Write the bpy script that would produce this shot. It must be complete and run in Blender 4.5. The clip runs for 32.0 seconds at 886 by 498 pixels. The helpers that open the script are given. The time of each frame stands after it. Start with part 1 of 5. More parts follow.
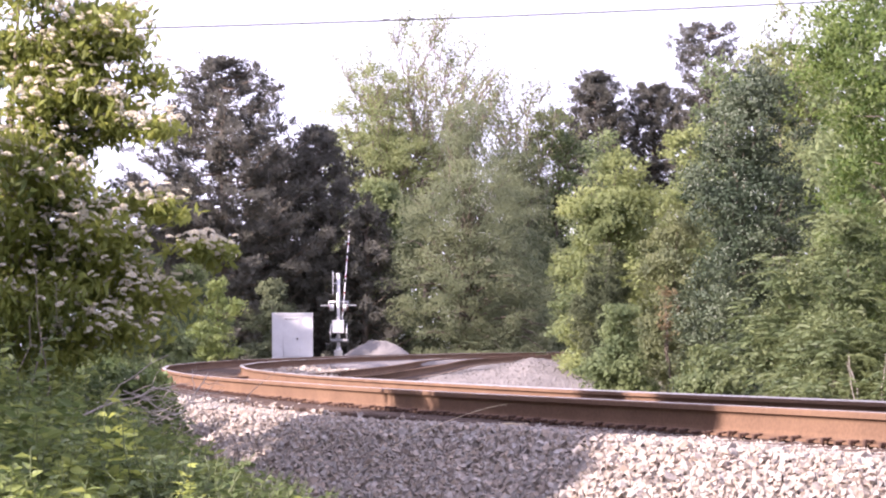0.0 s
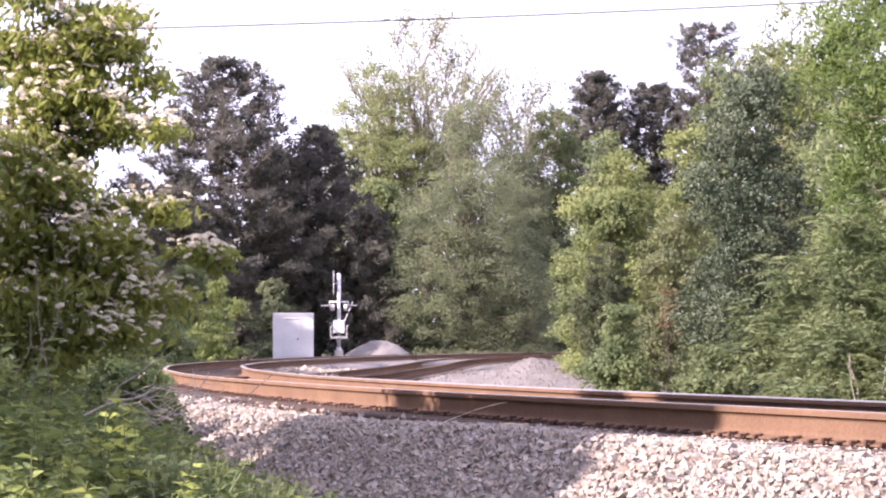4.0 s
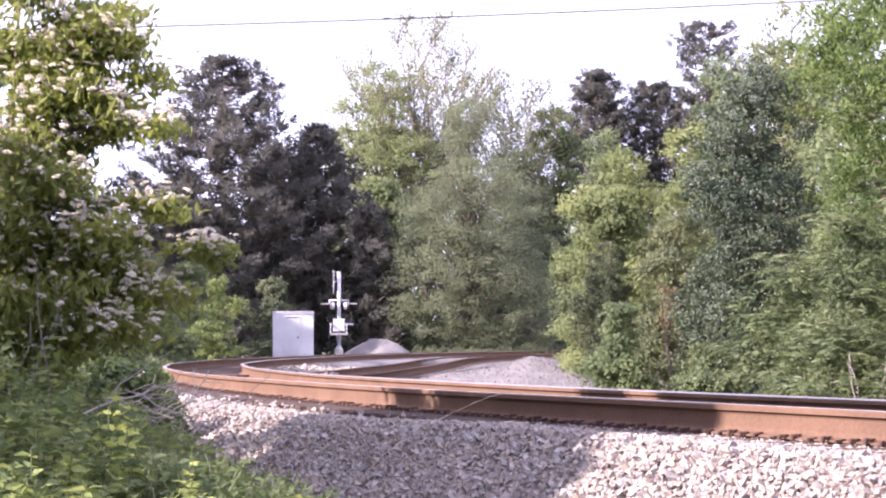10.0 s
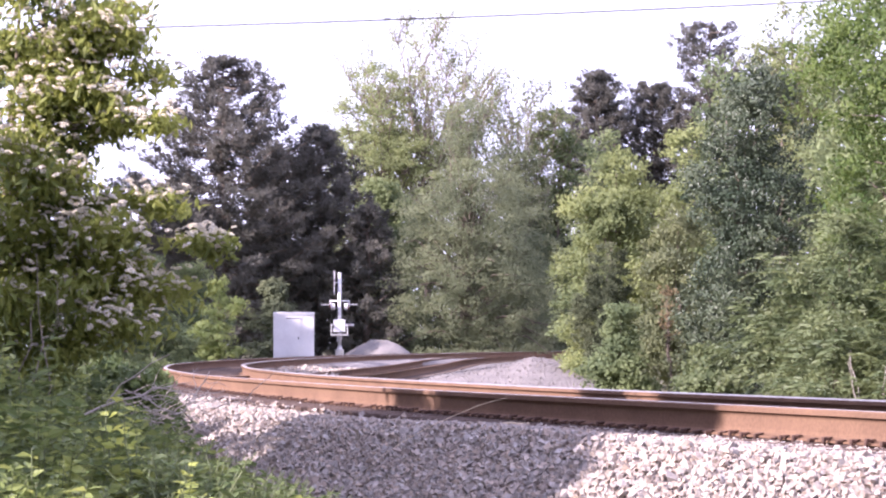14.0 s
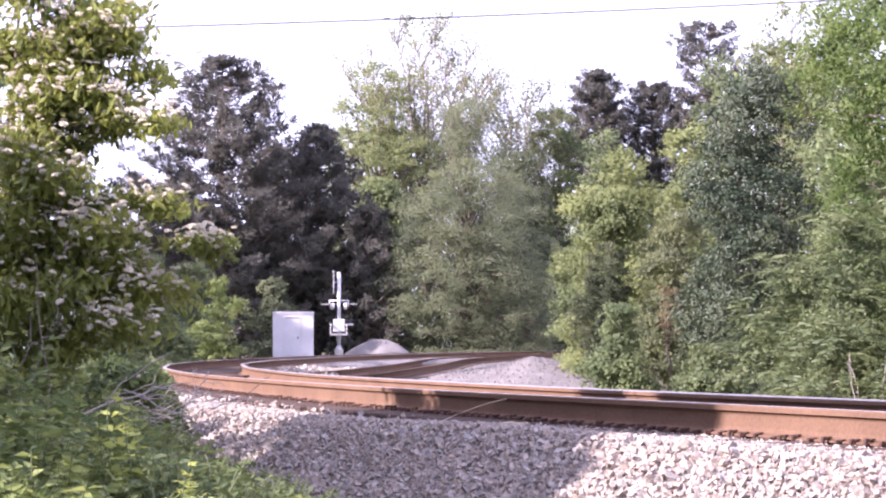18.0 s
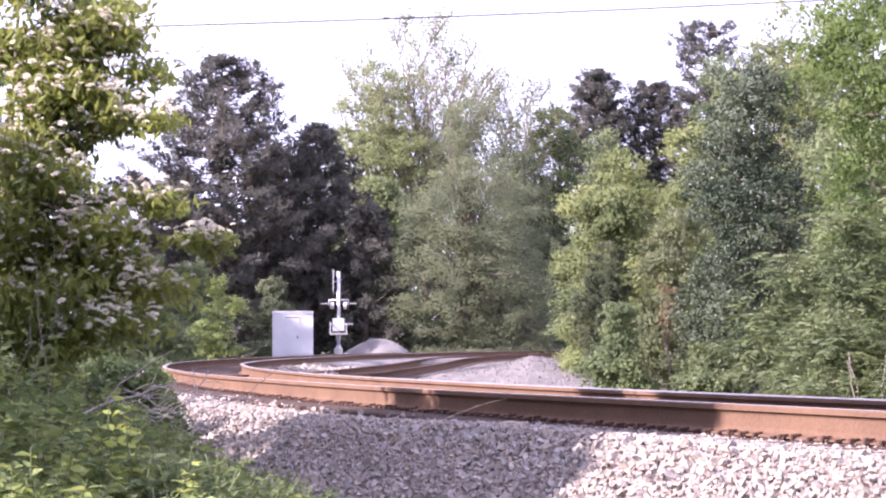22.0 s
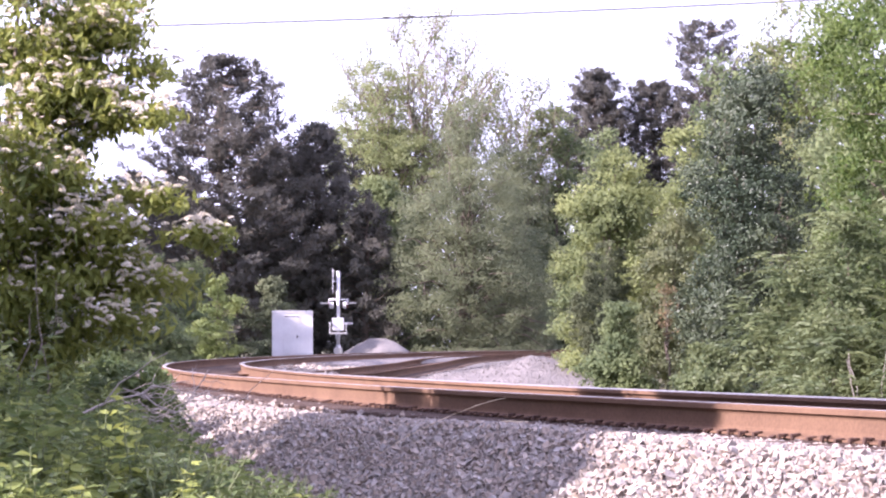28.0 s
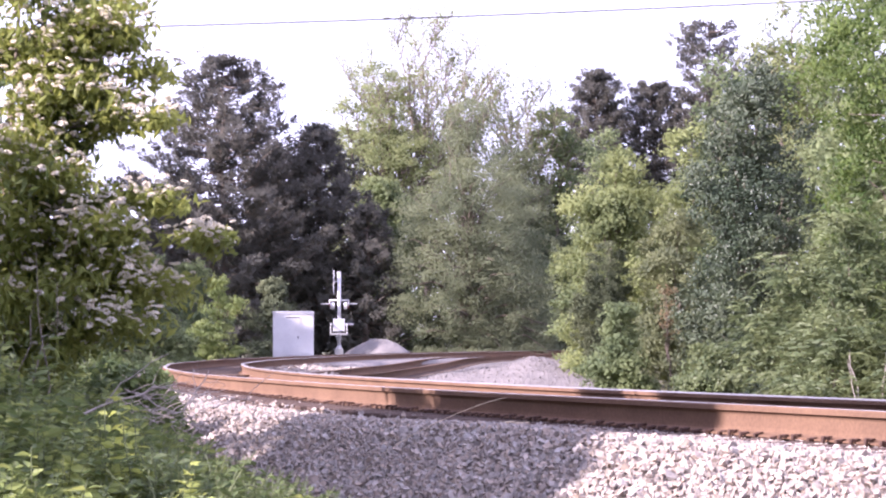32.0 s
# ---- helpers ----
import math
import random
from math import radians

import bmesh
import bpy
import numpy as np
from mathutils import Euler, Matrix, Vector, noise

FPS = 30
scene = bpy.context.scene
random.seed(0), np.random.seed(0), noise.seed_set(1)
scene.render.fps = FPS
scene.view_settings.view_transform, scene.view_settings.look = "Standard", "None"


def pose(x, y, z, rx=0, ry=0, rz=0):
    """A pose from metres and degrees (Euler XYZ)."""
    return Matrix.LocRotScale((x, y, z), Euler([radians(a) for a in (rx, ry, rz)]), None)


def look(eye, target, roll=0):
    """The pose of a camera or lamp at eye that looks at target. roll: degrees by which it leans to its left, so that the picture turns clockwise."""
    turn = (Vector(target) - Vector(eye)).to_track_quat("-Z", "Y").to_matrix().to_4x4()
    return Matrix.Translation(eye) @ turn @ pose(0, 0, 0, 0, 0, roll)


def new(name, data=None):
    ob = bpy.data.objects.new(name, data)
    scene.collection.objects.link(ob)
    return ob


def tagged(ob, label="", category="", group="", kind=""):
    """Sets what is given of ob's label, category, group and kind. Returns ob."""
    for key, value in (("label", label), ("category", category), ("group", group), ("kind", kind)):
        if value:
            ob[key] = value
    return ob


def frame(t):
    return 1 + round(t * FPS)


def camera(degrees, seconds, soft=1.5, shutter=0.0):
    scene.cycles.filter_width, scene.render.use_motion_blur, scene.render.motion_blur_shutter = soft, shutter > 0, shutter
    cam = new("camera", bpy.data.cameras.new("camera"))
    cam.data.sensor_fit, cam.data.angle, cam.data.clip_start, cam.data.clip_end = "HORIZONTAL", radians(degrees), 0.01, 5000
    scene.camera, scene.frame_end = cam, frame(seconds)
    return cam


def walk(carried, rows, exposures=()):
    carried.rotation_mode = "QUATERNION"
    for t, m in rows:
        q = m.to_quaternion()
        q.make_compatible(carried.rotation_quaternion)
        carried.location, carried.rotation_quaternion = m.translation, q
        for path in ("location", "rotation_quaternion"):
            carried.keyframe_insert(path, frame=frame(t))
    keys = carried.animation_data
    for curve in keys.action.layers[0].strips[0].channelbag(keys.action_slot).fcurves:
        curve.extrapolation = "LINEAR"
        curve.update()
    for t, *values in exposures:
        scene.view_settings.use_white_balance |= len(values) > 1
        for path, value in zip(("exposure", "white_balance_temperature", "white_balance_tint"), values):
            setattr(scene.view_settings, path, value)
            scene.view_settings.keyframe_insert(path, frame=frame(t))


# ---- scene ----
# ---------- camera: a tripod beside the line, with a long lens ----------
EYE = (0.0, 0.0, 0.531)
TILT = 2.228
DRIFT = [
    (0, 0.012, 0.026), (0.5, 0.003, 0.026), (1, 0.009, 0.026), (1.5, 0.012, 0.026), (2, 0.009, 0.029), (2.5, 0.017, 0.026),
    (3, 0.012, 0.029), (3.5, 0.001, 0.029), (5.5, -0.005, 0.018), (6, 0.001, 0.007), (6.5, 0.001, 0.010), (7, -0.008, 0.007),
    (7.5, 0.001, 0.010), (8, -0.033, 0.046), (8.5, 0.009, -0.015), (9, -0.011, -0.002), (9.5, -0.011, 0.021),
    (10, -0.002, -0.007), (10.5, -0.013, -0.010), (11, 0.003, -0.010), (11.5, -0.013, 0.015), (12, -0.030, 0.012),
    (13, -0.008, 0.007), (14, -0.016, 0.010), (14.5, -0.019, 0.007)]
DRIFT += [
    (16.5, -0.002, -0.007), (17, -0.010, -0.007), (17.5, 0.001, -0.018), (18, -0.002, 0.001), (19, 0.001, -0.007),
    (19.5, 0.001, -0.016), (20, 0.028, -0.018), (20.5, 0.009, -0.018), (21, 0.006, -0.016), (22, 0.006, -0.013),
    (23, 0.003, -0.010), (24, 0.009, -0.015), (24.5, -0.010, -0.002), (25, -0.002, -0.004), (25.5, 0.006, 0.001),
    (27.5, 0.000, -0.007), (28, 0.014, -0.024), (28.5, 0.013, -0.013), (29, 0.003, -0.021), (29.5, -0.005, -0.027),
    (30, 0.012, -0.015), (31, 0.017, -0.013), (32, -0.005, -0.007)]
cam = camera(19.77, 32.0, soft=2.15)
walk(cam, [(t, pose(*EYE, 90 + TILT + up, 0, -pan)) for t, pan, up in DRIFT],
     exposures=[(0, 1.76, 5700, 33), (4, 1.75, 5720, 33), (10, 1.77, 5450, 36), (32, 1.81, 5380, 39)])

# ---------- sky and sun ----------
SUN_AZ, SUN_EL = (0.89, 0.456), radians(29)
world = bpy.data.worlds.new("sky")
scene.world = world
world.use_nodes = True
wn, wl = world.node_tree.nodes, world.node_tree.links
wn.clear()
sky = wn.new("ShaderNodeTexSky")
sky.sky_type = "NISHITA"
sky.sun_disc = False
sky.sun_elevation = SUN_EL
sky.sun_rotation = math.atan2(-SUN_AZ[0], -SUN_AZ[1])
sky.air_density, sky.dust_density, sky.ozone_density = 1.0, 2.5, 1.0
haze = wn.new("ShaderNodeMix")
haze.data_type = "RGBA"
haze.inputs["Factor"].default_value = 0.85
haze.inputs["B"].default_value = (9.55, 9.3, 9.6, 1)
wl.new(sky.outputs[0], haze.inputs["A"])
back = wn.new("ShaderNodeBackground")
back.inputs["Strength"].default_value = 0.066
wl.new(haze.outputs["Result"], back.inputs["Color"])
wout = wn.new("ShaderNodeOutputWorld")
wl.new(back.outputs[0], wout.inputs[0])

sun = new("sun", bpy.data.lights.new("sun", "SUN"))
sun.data.energy, sun.data.angle, sun.data.color = 5.0, radians(0.8), (1.0, 0.855, 0.63)
sun_way = Vector((SUN_AZ[0], SUN_AZ[1], -math.tan(SUN_EL)))
sun.matrix_world = look((-30, -15, 20), Vector((-30, -15, 20)) + sun_way)


# ---------- materials ----------
def material(name, base, dark=None, rough=0.8, metal=0.0, scale=8.0, fine=60.0, bump=0.3, island=0.0, spec=0.4, dist=0.01):
    """A surface whose colour varies at two scales, with fine relief."""
    m = bpy.data.materials.new(name)
    m.use_nodes = True
    n, l = m.node_tree.nodes, m.node_tree.links
    p = n["Principled BSDF"]
    p.inputs["Roughness"].default_value, p.inputs["Metallic"].default_value = rough, metal
    p.inputs["Specular IOR Level"].default_value = spec
    co = n.new("ShaderNodeTexCoord")
    big, small = n.new("ShaderNodeTexNoise"), n.new("ShaderNodeTexNoise")
    big.inputs["Scale"].default_value, small.inputs["Scale"].default_value = scale, fine
    big.inputs["Detail"].default_value = small.inputs["Detail"].default_value = 4
    add = n.new("ShaderNodeMath")
    add.operation = "ADD"
    for t in (big, small):
        l.new(co.outputs["Object"], t.inputs["Vector"])
    l.new(big.outputs["Fac"], add.inputs[0])
    l.new(small.outputs["Fac"], add.inputs[1])
    spread = n.new("ShaderNodeMapRange")
    spread.inputs["From Min"].default_value, spread.inputs["From Max"].default_value = 0.65, 1.35
    l.new(add.outputs[0], spread.inputs["Value"])
    mix = n.new("ShaderNodeMix")
    mix.data_type = "RGBA"
    mix.inputs["A"].default_value = (*(dark or [c * 0.55 for c in base]), 1)
    mix.inputs["B"].default_value = (*base, 1)
    l.new(spread.outputs[0], mix.inputs["Factor"])
    colour = mix.outputs["Result"]
    if island:
        geo, hue = n.new("ShaderNodeNewGeometry"), n.new("ShaderNodeHueSaturation")
        r = n.new("ShaderNodeMapRange")
        r.inputs["To Min"].default_value, r.inputs["To Max"].default_value = 1 - island, 1 + island
        l.new(geo.outputs["Random Per Island"], r.inputs["Value"])
        l.new(r.outputs[0], hue.inputs["Value"])
        spin, part_left, tone = n.new("ShaderNodeMath"), n.new("ShaderNodeMath"), n.new("ShaderNodeMapRange")
        spin.operation, part_left.operation = "MULTIPLY", "FRACT"
        spin.inputs[1].default_value = 17.3
        tone.inputs["To Min"].default_value, tone.inputs["To Max"].default_value = 0.5, 1.45
        l.new(geo.outputs["Random Per Island"], spin.inputs[0])
        l.new(spin.outputs[0], part_left.inputs[0])
        l.new(part_left.outputs[0], tone.inputs["Value"])
        l.new(tone.outputs[0], hue.inputs["Saturation"])
        l.new(colour, hue.inputs["Color"])
        colour = hue.outputs["Color"]
    l.new(colour, p.inputs["Base Color"])
    if bump:
        b = n.new("ShaderNodeBump")
        b.inputs["Strength"].default_value, b.inputs["Distance"].default_value = bump, dist
        l.new(small.outputs["Fac"], b.inputs["Height"])
        l.new(b.outputs[0], p.inputs["Normal"])
    return m


def leaf_material(name, dark, light, through_light=0.35, rough=0.5, spec=0.35, patch=0.6):
    """Leaves: each one a shade of its own, larger light and dark patches that imitate lit boughs and dark gaps, light
    passing through.
    """
    m = bpy.data.materials.new(name)
    m.use_nodes = True
    n, l = m.node_tree.nodes, m.node_tree.links
    p, out = n["Principled BSDF"], n["Material Output"]
    p.inputs["Roughness"].default_value = rough
    p.inputs["Specular IOR Level"].default_value = spec
    geo, co, tex = n.new("ShaderNodeNewGeometry"), n.new("ShaderNodeTexCoord"), n.new("ShaderNodeTexNoise")
    tex.inputs["Scale"].default_value = patch
    tex.inputs["Detail"].default_value = 3
    l.new(co.outputs["Object"], tex.inputs["Vector"])
    spread = n.new("ShaderNodeMapRange")
    spread.inputs["From Min"].default_value, spread.inputs["From Max"].default_value = 0.4, 0.6
    l.new(tex.outputs["Fac"], spread.inputs["Value"])
    avg = n.new("ShaderNodeMix")
    avg.inputs["Factor"].default_value = 0.3
    l.new(spread.outputs[0], avg.inputs["A"])
    l.new(geo.outputs["Random Per Island"], avg.inputs["B"])
    mix = n.new("ShaderNodeMix")
    mix.data_type = "RGBA"
    mix.inputs["A"].default_value, mix.inputs["B"].default_value = (*dark, 1), (*light, 1)
    l.new(avg.outputs["Result"], mix.inputs["Factor"])
    l.new(mix.outputs["Result"], p.inputs["Base Color"])
    tr, ms = n.new("ShaderNodeBsdfTranslucent"), n.new("ShaderNodeMixShader")
    hs = n.new("ShaderNodeHueSaturation")
    hs.inputs["Hue"].default_value, hs.inputs["Saturation"].default_value, hs.inputs["Value"].default_value = 0.48, 1.0, 1.5
    l.new(mix.outputs["Result"], hs.inputs["Color"])
    l.new(hs.outputs["Color"], tr.inputs["Color"])
    ms.inputs[0].default_value = through_light
    l.new(p.outputs[0], ms.inputs[1])
    l.new(tr.outputs[0], ms.inputs[2])
    l.new(ms.outputs[0], out.inputs["Surface"])
    return m


M_RUST = material("rusted_steel", (0.180, 0.113, 0.074), (0.112, 0.070, 0.049), 0.9, 0.0, 2.2, 45, 0.3, spec=0.06)
M_STEEL = material("worn_railhead", (0.50, 0.44, 0.40), (0.34, 0.28, 0.24), 0.38, 0.9, 4, 90, 0.1)
M_ANCHOR = material("dark_iron", (0.10, 0.055, 0.04), (0.05, 0.03, 0.025), 0.8, 0.3, 20, 90, 0.3)
M_TIE = material("weathered_timber", (0.11, 0.08, 0.065), (0.05, 0.035, 0.03), 0.9, 0, 5, 40, 0.6, spec=0.1)
M_STONE = material("crushed_granite", (0.405, 0.352, 0.300), (0.205, 0.182, 0.168), 0.95, 0, 9, 70, 0.4, island=0.25, spec=0.1)
M_BED = material("gravel_bed", (0.32, 0.29, 0.28), (0.14, 0.126, 0.125), 0.95, 0, 3, 24, 1.0, dist=0.05, spec=0.1)
M_MOUND = material("pale_gravel", (0.236, 0.218, 0.212), (0.145, 0.135, 0.132), 1.0, 0, 1.3, 14, 1.0, dist=0.06, spec=0.0)
M_EARTH = material("weedy_earth", (0.10, 0.10, 0.045), (0.05, 0.045, 0.025), 0.95, 0, 0.5, 9, 0.8, dist=0.05)
M_BARK = material("grey_brown_bark", (0.20, 0.165, 0.135), (0.09, 0.07, 0.055), 0.95, 0, 3, 25, 0.8, dist=0.03)
M_TWIG = material("pale_twig", (0.27, 0.228, 0.19), (0.14, 0.115, 0.095), 0.9, 0, 8, 60, 0.3)
M_STEM = material("green_stem", (0.14, 0.17, 0.07), (0.08, 0.10, 0.04), 0.7, 0, 8, 60, 0.2)
M_STRAW = material("dry_straw", (0.62, 0.52, 0.36), (0.42, 0.33, 0.22), 0.8, 0, 8, 60, 0.2)
M_DEAD = material("dead_wood", (0.40, 0.36, 0.32), (0.24, 0.21, 0.19), 0.9, 0, 8, 60, 0.3)
M_GALV = material("galvanised_steel", (0.62, 0.62, 0.64), (0.45, 0.45, 0.47), 0.5, 0.3, 3, 40, 0.1)
M_GREY = material("grey_paint", (0.26, 0.26, 0.27), (0.18, 0.18, 0.19), 0.6, 0.1, 3, 40, 0.1)
M_WHITE = material("white_painted_metal", (0.66, 0.65, 0.67), (0.50, 0.49, 0.52), 0.55, 0, 1.5, 30, 0.05)
M_RED = material("red_reflective", (0.22, 0.035, 0.03), (0.14, 0.02, 0.02), 0.5, 0, 3, 40, 0.05)
M_BLACK = material("black_paint", (0.03, 0.03, 0.032), (0.02, 0.02, 0.02), 0.6, 0, 3, 40, 0.1)
M_LENS = material("red_lens", (0.25, 0.02, 0.02), (0.15, 0.01, 0.01), 0.2, 0, 3, 40, 0.0)
M_CONC = material("concrete", (0.45, 0.44, 0.42), (0.32, 0.31, 0.30), 0.9, 0, 2, 30, 0.3)
M_WIRE = material("weathered_cable", (0.085, 0.08, 0.078), (0.05, 0.05, 0.05), 0.8, 0.0, 5, 40, 0.1)
M_BLOOM = material("white_blossom", (0.80, 0.74, 0.59), (0.60, 0.55, 0.43), 0.8, 0, 20, 120, 0.2, island=0.12)

L_BUSH = leaf_material("shrub_leaf", (0.044, 0.076, 0.022), (0.232, 0.268, 0.064), 0.5, 0.5, 0.25, patch=1.5)
L_WEED = leaf_material("weed_leaf", (0.078, 0.118, 0.036), (0.30, 0.35, 0.10), 0.4, 0.5, patch=2.0)
# undergrowth green made darker, with shade put into the colour
L_UNDER = leaf_material("shaded_undergrowth_leaf", (0.055, 0.085, 0.03), (0.135, 0.175, 0.06), 0.35, 0.5, 0.25, patch=2.0)
# young yellow-green leaf, brightened in colour in place of sunlight
L_SPROUT = leaf_material("sunlit_young_leaf", (0.24, 0.30, 0.065), (0.44, 0.48, 0.125), 0.4, 0.5)
# needle colour raised towards grey to stand in for distance haze
L_PINE = leaf_material("pine_needle", (0.082, 0.083, 0.070), (0.116, 0.113, 0.098), 0.3, 0.75, 0.15)
L_CEDAR = leaf_material("cedar_spray", (0.068, 0.084, 0.050), (0.132, 0.148, 0.082), 0.2, 0.8, 0.1)
L_POPLAR = leaf_material("poplar_leaf", (0.122, 0.152, 0.062), (0.26, 0.295, 0.135), 0.45, 0.6, 0.2)
# far leaves lifted and greyed: haze put into their colour
L_VINE = leaf_material("hazed_leaf", (0.120, 0.143, 0.088), (0.190, 0.215, 0.126), 0.5, 0.8, 0.1, patch=0.35)
L_MID = leaf_material("broad_leaf", (0.088, 0.122, 0.060), (0.195, 0.238, 0.108), 0.45, 0.6, 0.2)
L_YELLOW = leaf_material("yellow_green_leaf", (0.100, 0.130, 0.052), (0.245, 0.282, 0.110), 0.45, 0.55, 0.25)
L_OLIVE = leaf_material("olive_leaf", (0.080, 0.100, 0.052), (0.172, 0.190, 0.086), 0.4, 0.55, 0.3, patch=1.4)
L_WITHERED = leaf_material("withered_leaf", (0.125, 0.096, 0.055), (0.215, 0.165, 0.088), 0.3, 0.8, 0.1, patch=2.0)
L_SAPLING = leaf_material("sapling_leaf", (0.115, 0.158, 0.05), (0.245, 0.295, 0.105), 0.45, 0.5)
L_GLOSSY = leaf_material("glossy_dark_leaf", (0.033, 0.053, 0.030), (0.083, 0.106, 0.060), 0.15, 0.44, 0.35)
L_BRIGHT = leaf_material("bright_green_leaf", (0.038, 0.073, 0.018), (0.132, 0.182, 0.046), 0.4, 0.55, 0.2, patch=0.6)
L_SUMAC = leaf_material("compound_leaf", (0.070, 0.098, 0.042), (0.158, 0.190, 0.080), 0.35, 0.5, 0.3, patch=0.9)


# ---------- mesh helpers ----------
def rng_of(seed):
    return np.random.default_rng(seed)


def mesh_of(name, verts, faces, mats, slots=None, smooth=False):
    """A mesh from arrays; all faces have the same number of corners."""
    verts, faces = np.asarray(verts, np.float32), np.asarray(faces, np.int32)
    me = bpy.data.meshes.new(name)
    me.vertices.add(len(verts))
    me.vertices.foreach_set("co", verts.ravel())
    k = faces.shape[1]
    me.loops.add(faces.size)
    me.loops.foreach_set("vertex_index", faces.ravel())
    me.polygons.add(len(faces))
    me.polygons.foreach_set("loop_start", np.arange(0, faces.size, k, dtype=np.int32))
    for m in (mats if isinstance(mats, (list, tuple)) else [mats]):
        me.materials.append(m)
    if slots is not None:
        me.polygons.foreach_set("material_index", np.asarray(slots, np.int32))
    me.polygons.foreach_set("use_smooth", np.full(len(faces), smooth))
    me.update(calc_edges=True)
    return me


def part_of(name, me, parent, label="", at=(0, 0, 0)):
    ob = new(name, me)
    ob.parent = parent
    ob.location = at
    return tagged(ob, label)


def part(name, bm, mat, parent, label="", at=(0, 0, 0), smooth=False):
    """One bmesh as one mesh object under a thing or a part."""
    me = bpy.data.meshes.new(name)
    for f in bm.faces:
        f.smooth = smooth
    bm.to_mesh(me)
    bm.free()
    me.materials.append(mat)
    return part_of(name, me, parent, label, at)


def thing(name, label, category, at=(0, 0, 0), turn=0, group="", kind=""):
    ob = new(name)
    ob.empty_display_size = 0.2
    ob.matrix_basis = pose(*at, 0, 0, turn)
    return tagged(ob, label, category, group, kind)


def box(bm, size, at=(0, 0, 0), bevel=0.0, turn=None):
    m = Matrix.Translation(at) @ (turn or Matrix()) @ Matrix.Diagonal((*size, 1))
    vs = bmesh.ops.create_cube(bm, size=1, matrix=m)["verts"]
    if bevel:
        es = list({e for v in vs for e in v.link_edges})
        bmesh.ops.bevel(bm, geom=es, offset=bevel, segments=2, affect="EDGES", profile=0.5)
    return bm


def rod(bm, a, b, r, r2=None, sides=12):
    a, b = Vector(a), Vector(b)
    q = (b - a).to_track_quat("Z", "Y").to_matrix().to_4x4()
    bmesh.ops.create_cone(bm, cap_ends=True, segments=sides, radius1=r, radius2=r if r2 is None else r2, depth=(b - a).length,
                          matrix=Matrix.Translation((a + b) / 2) @ q)
    return bm


def tubes(paths, sides=5):
    """Vertices and quads of tapered tubes, each a list of points and radii."""
    vs, fs, base = [], [], 0
    ring = np.arange(sides) * 2 * np.pi / sides
    for pts, radii in paths:
        pts = np.asarray(pts, float)
        d = np.gradient(pts, axis=0)
        d /= np.linalg.norm(d, axis=1)[:, None] + 1e-9
        ref = np.where(np.abs(d[:, 2:3]) > 0.9, [[1.0, 0, 0]], [[0, 0, 1.0]])
        u = np.cross(d, ref)
        u /= np.linalg.norm(u, axis=1)[:, None] + 1e-9
        w = np.cross(d, u)
        for p, uu, ww, r in zip(pts, u, w, radii):
            vs.append(p + r * (np.cos(ring)[:, None] * uu + np.sin(ring)[:, None] * ww))
        for i in range(len(pts) - 1):
            for j in range(sides):
                a, b = base + i * sides + j, base + i * sides + (j + 1) % sides
                fs.append((a, b, b + sides, a + sides))
        base += len(pts) * sides
    return np.concatenate(vs), np.array(fs)


def leaf_arrays(centres, length, aspect, rng, up=0.4, droop=0.0, out=None, outward=0.0, fold=0.12, face=None, facing=0.0):
    """A folded lozenge for each leaf."""
    n = len(centres)
    d = rng.normal(size=(n, 3))
    if out is not None:
        d = d * (1 - outward) + out * outward * 1.5
    d[:, 2] -= droop
    d /= np.linalg.norm(d, axis=1)[:, None] + 1e-9
    nn = rng.normal(size=(n, 3))
    if face is not None:
        nn = nn * (1 - facing) + face * facing * 1.6
    nn[:, 2] += up * 2 * (1 - 0.5 * facing)
    b = np.cross(d, nn)
    b /= np.linalg.norm(b, axis=1)[:, None] + 1e-9
    nn = np.cross(b, d)
    L = length * rng.uniform(0.65, 1.3, (n, 1))
    W = L * aspect
    v = np.stack([centres - d * L / 2, centres + b * W / 2 + nn * W * fold - d * L * 0.06, centres + d * L / 2 - nn * L * 0.06,
                  centres - b * W / 2 + nn * W * fold - d * L * 0.06], axis=1).reshape(-1, 3)
    return v, np.arange(n * 4).reshape(-1, 4)


def frond_arrays(roots, ways, rng, length=0.5, leaflet=0.085, pairs=9):
    """Long compound leaves: two rows of leaflets along an arching rib."""
    cs, ds = [], []
    for a, w in zip(roots, ways):
        w = w / (np.linalg.norm(w) + 1e-9)
        side = np.cross(w, (0, 0, 1.0))
        side /= np.linalg.norm(side) + 1e-9
        L = length * rng.uniform(0.6, 1.2)
        for k in range(pairs):
            t = (k + 1) / pairs
            q = a + w * L * t - np.array([0, 0, 0.55 * L * t * t])
            for s in (-1, 1):
                d = side * s + w * 0.5 - np.array([0, 0, 0.35])
                cs.append(q + d * leaflet * 0.5)
                ds.append(d / np.linalg.norm(d))
    cs, ds = np.array(cs), np.array(ds)
    return leaf_arrays(cs, leaflet, 0.3, rng, up=0.9, out=ds, outward=0.93)


def ball(rng, n, shell=0.5):
    v = rng.normal(size=(n, 3))
    v /= np.linalg.norm(v, axis=1)[:, None]
    return v * rng.uniform(0, 1, (n, 1)) ** shell


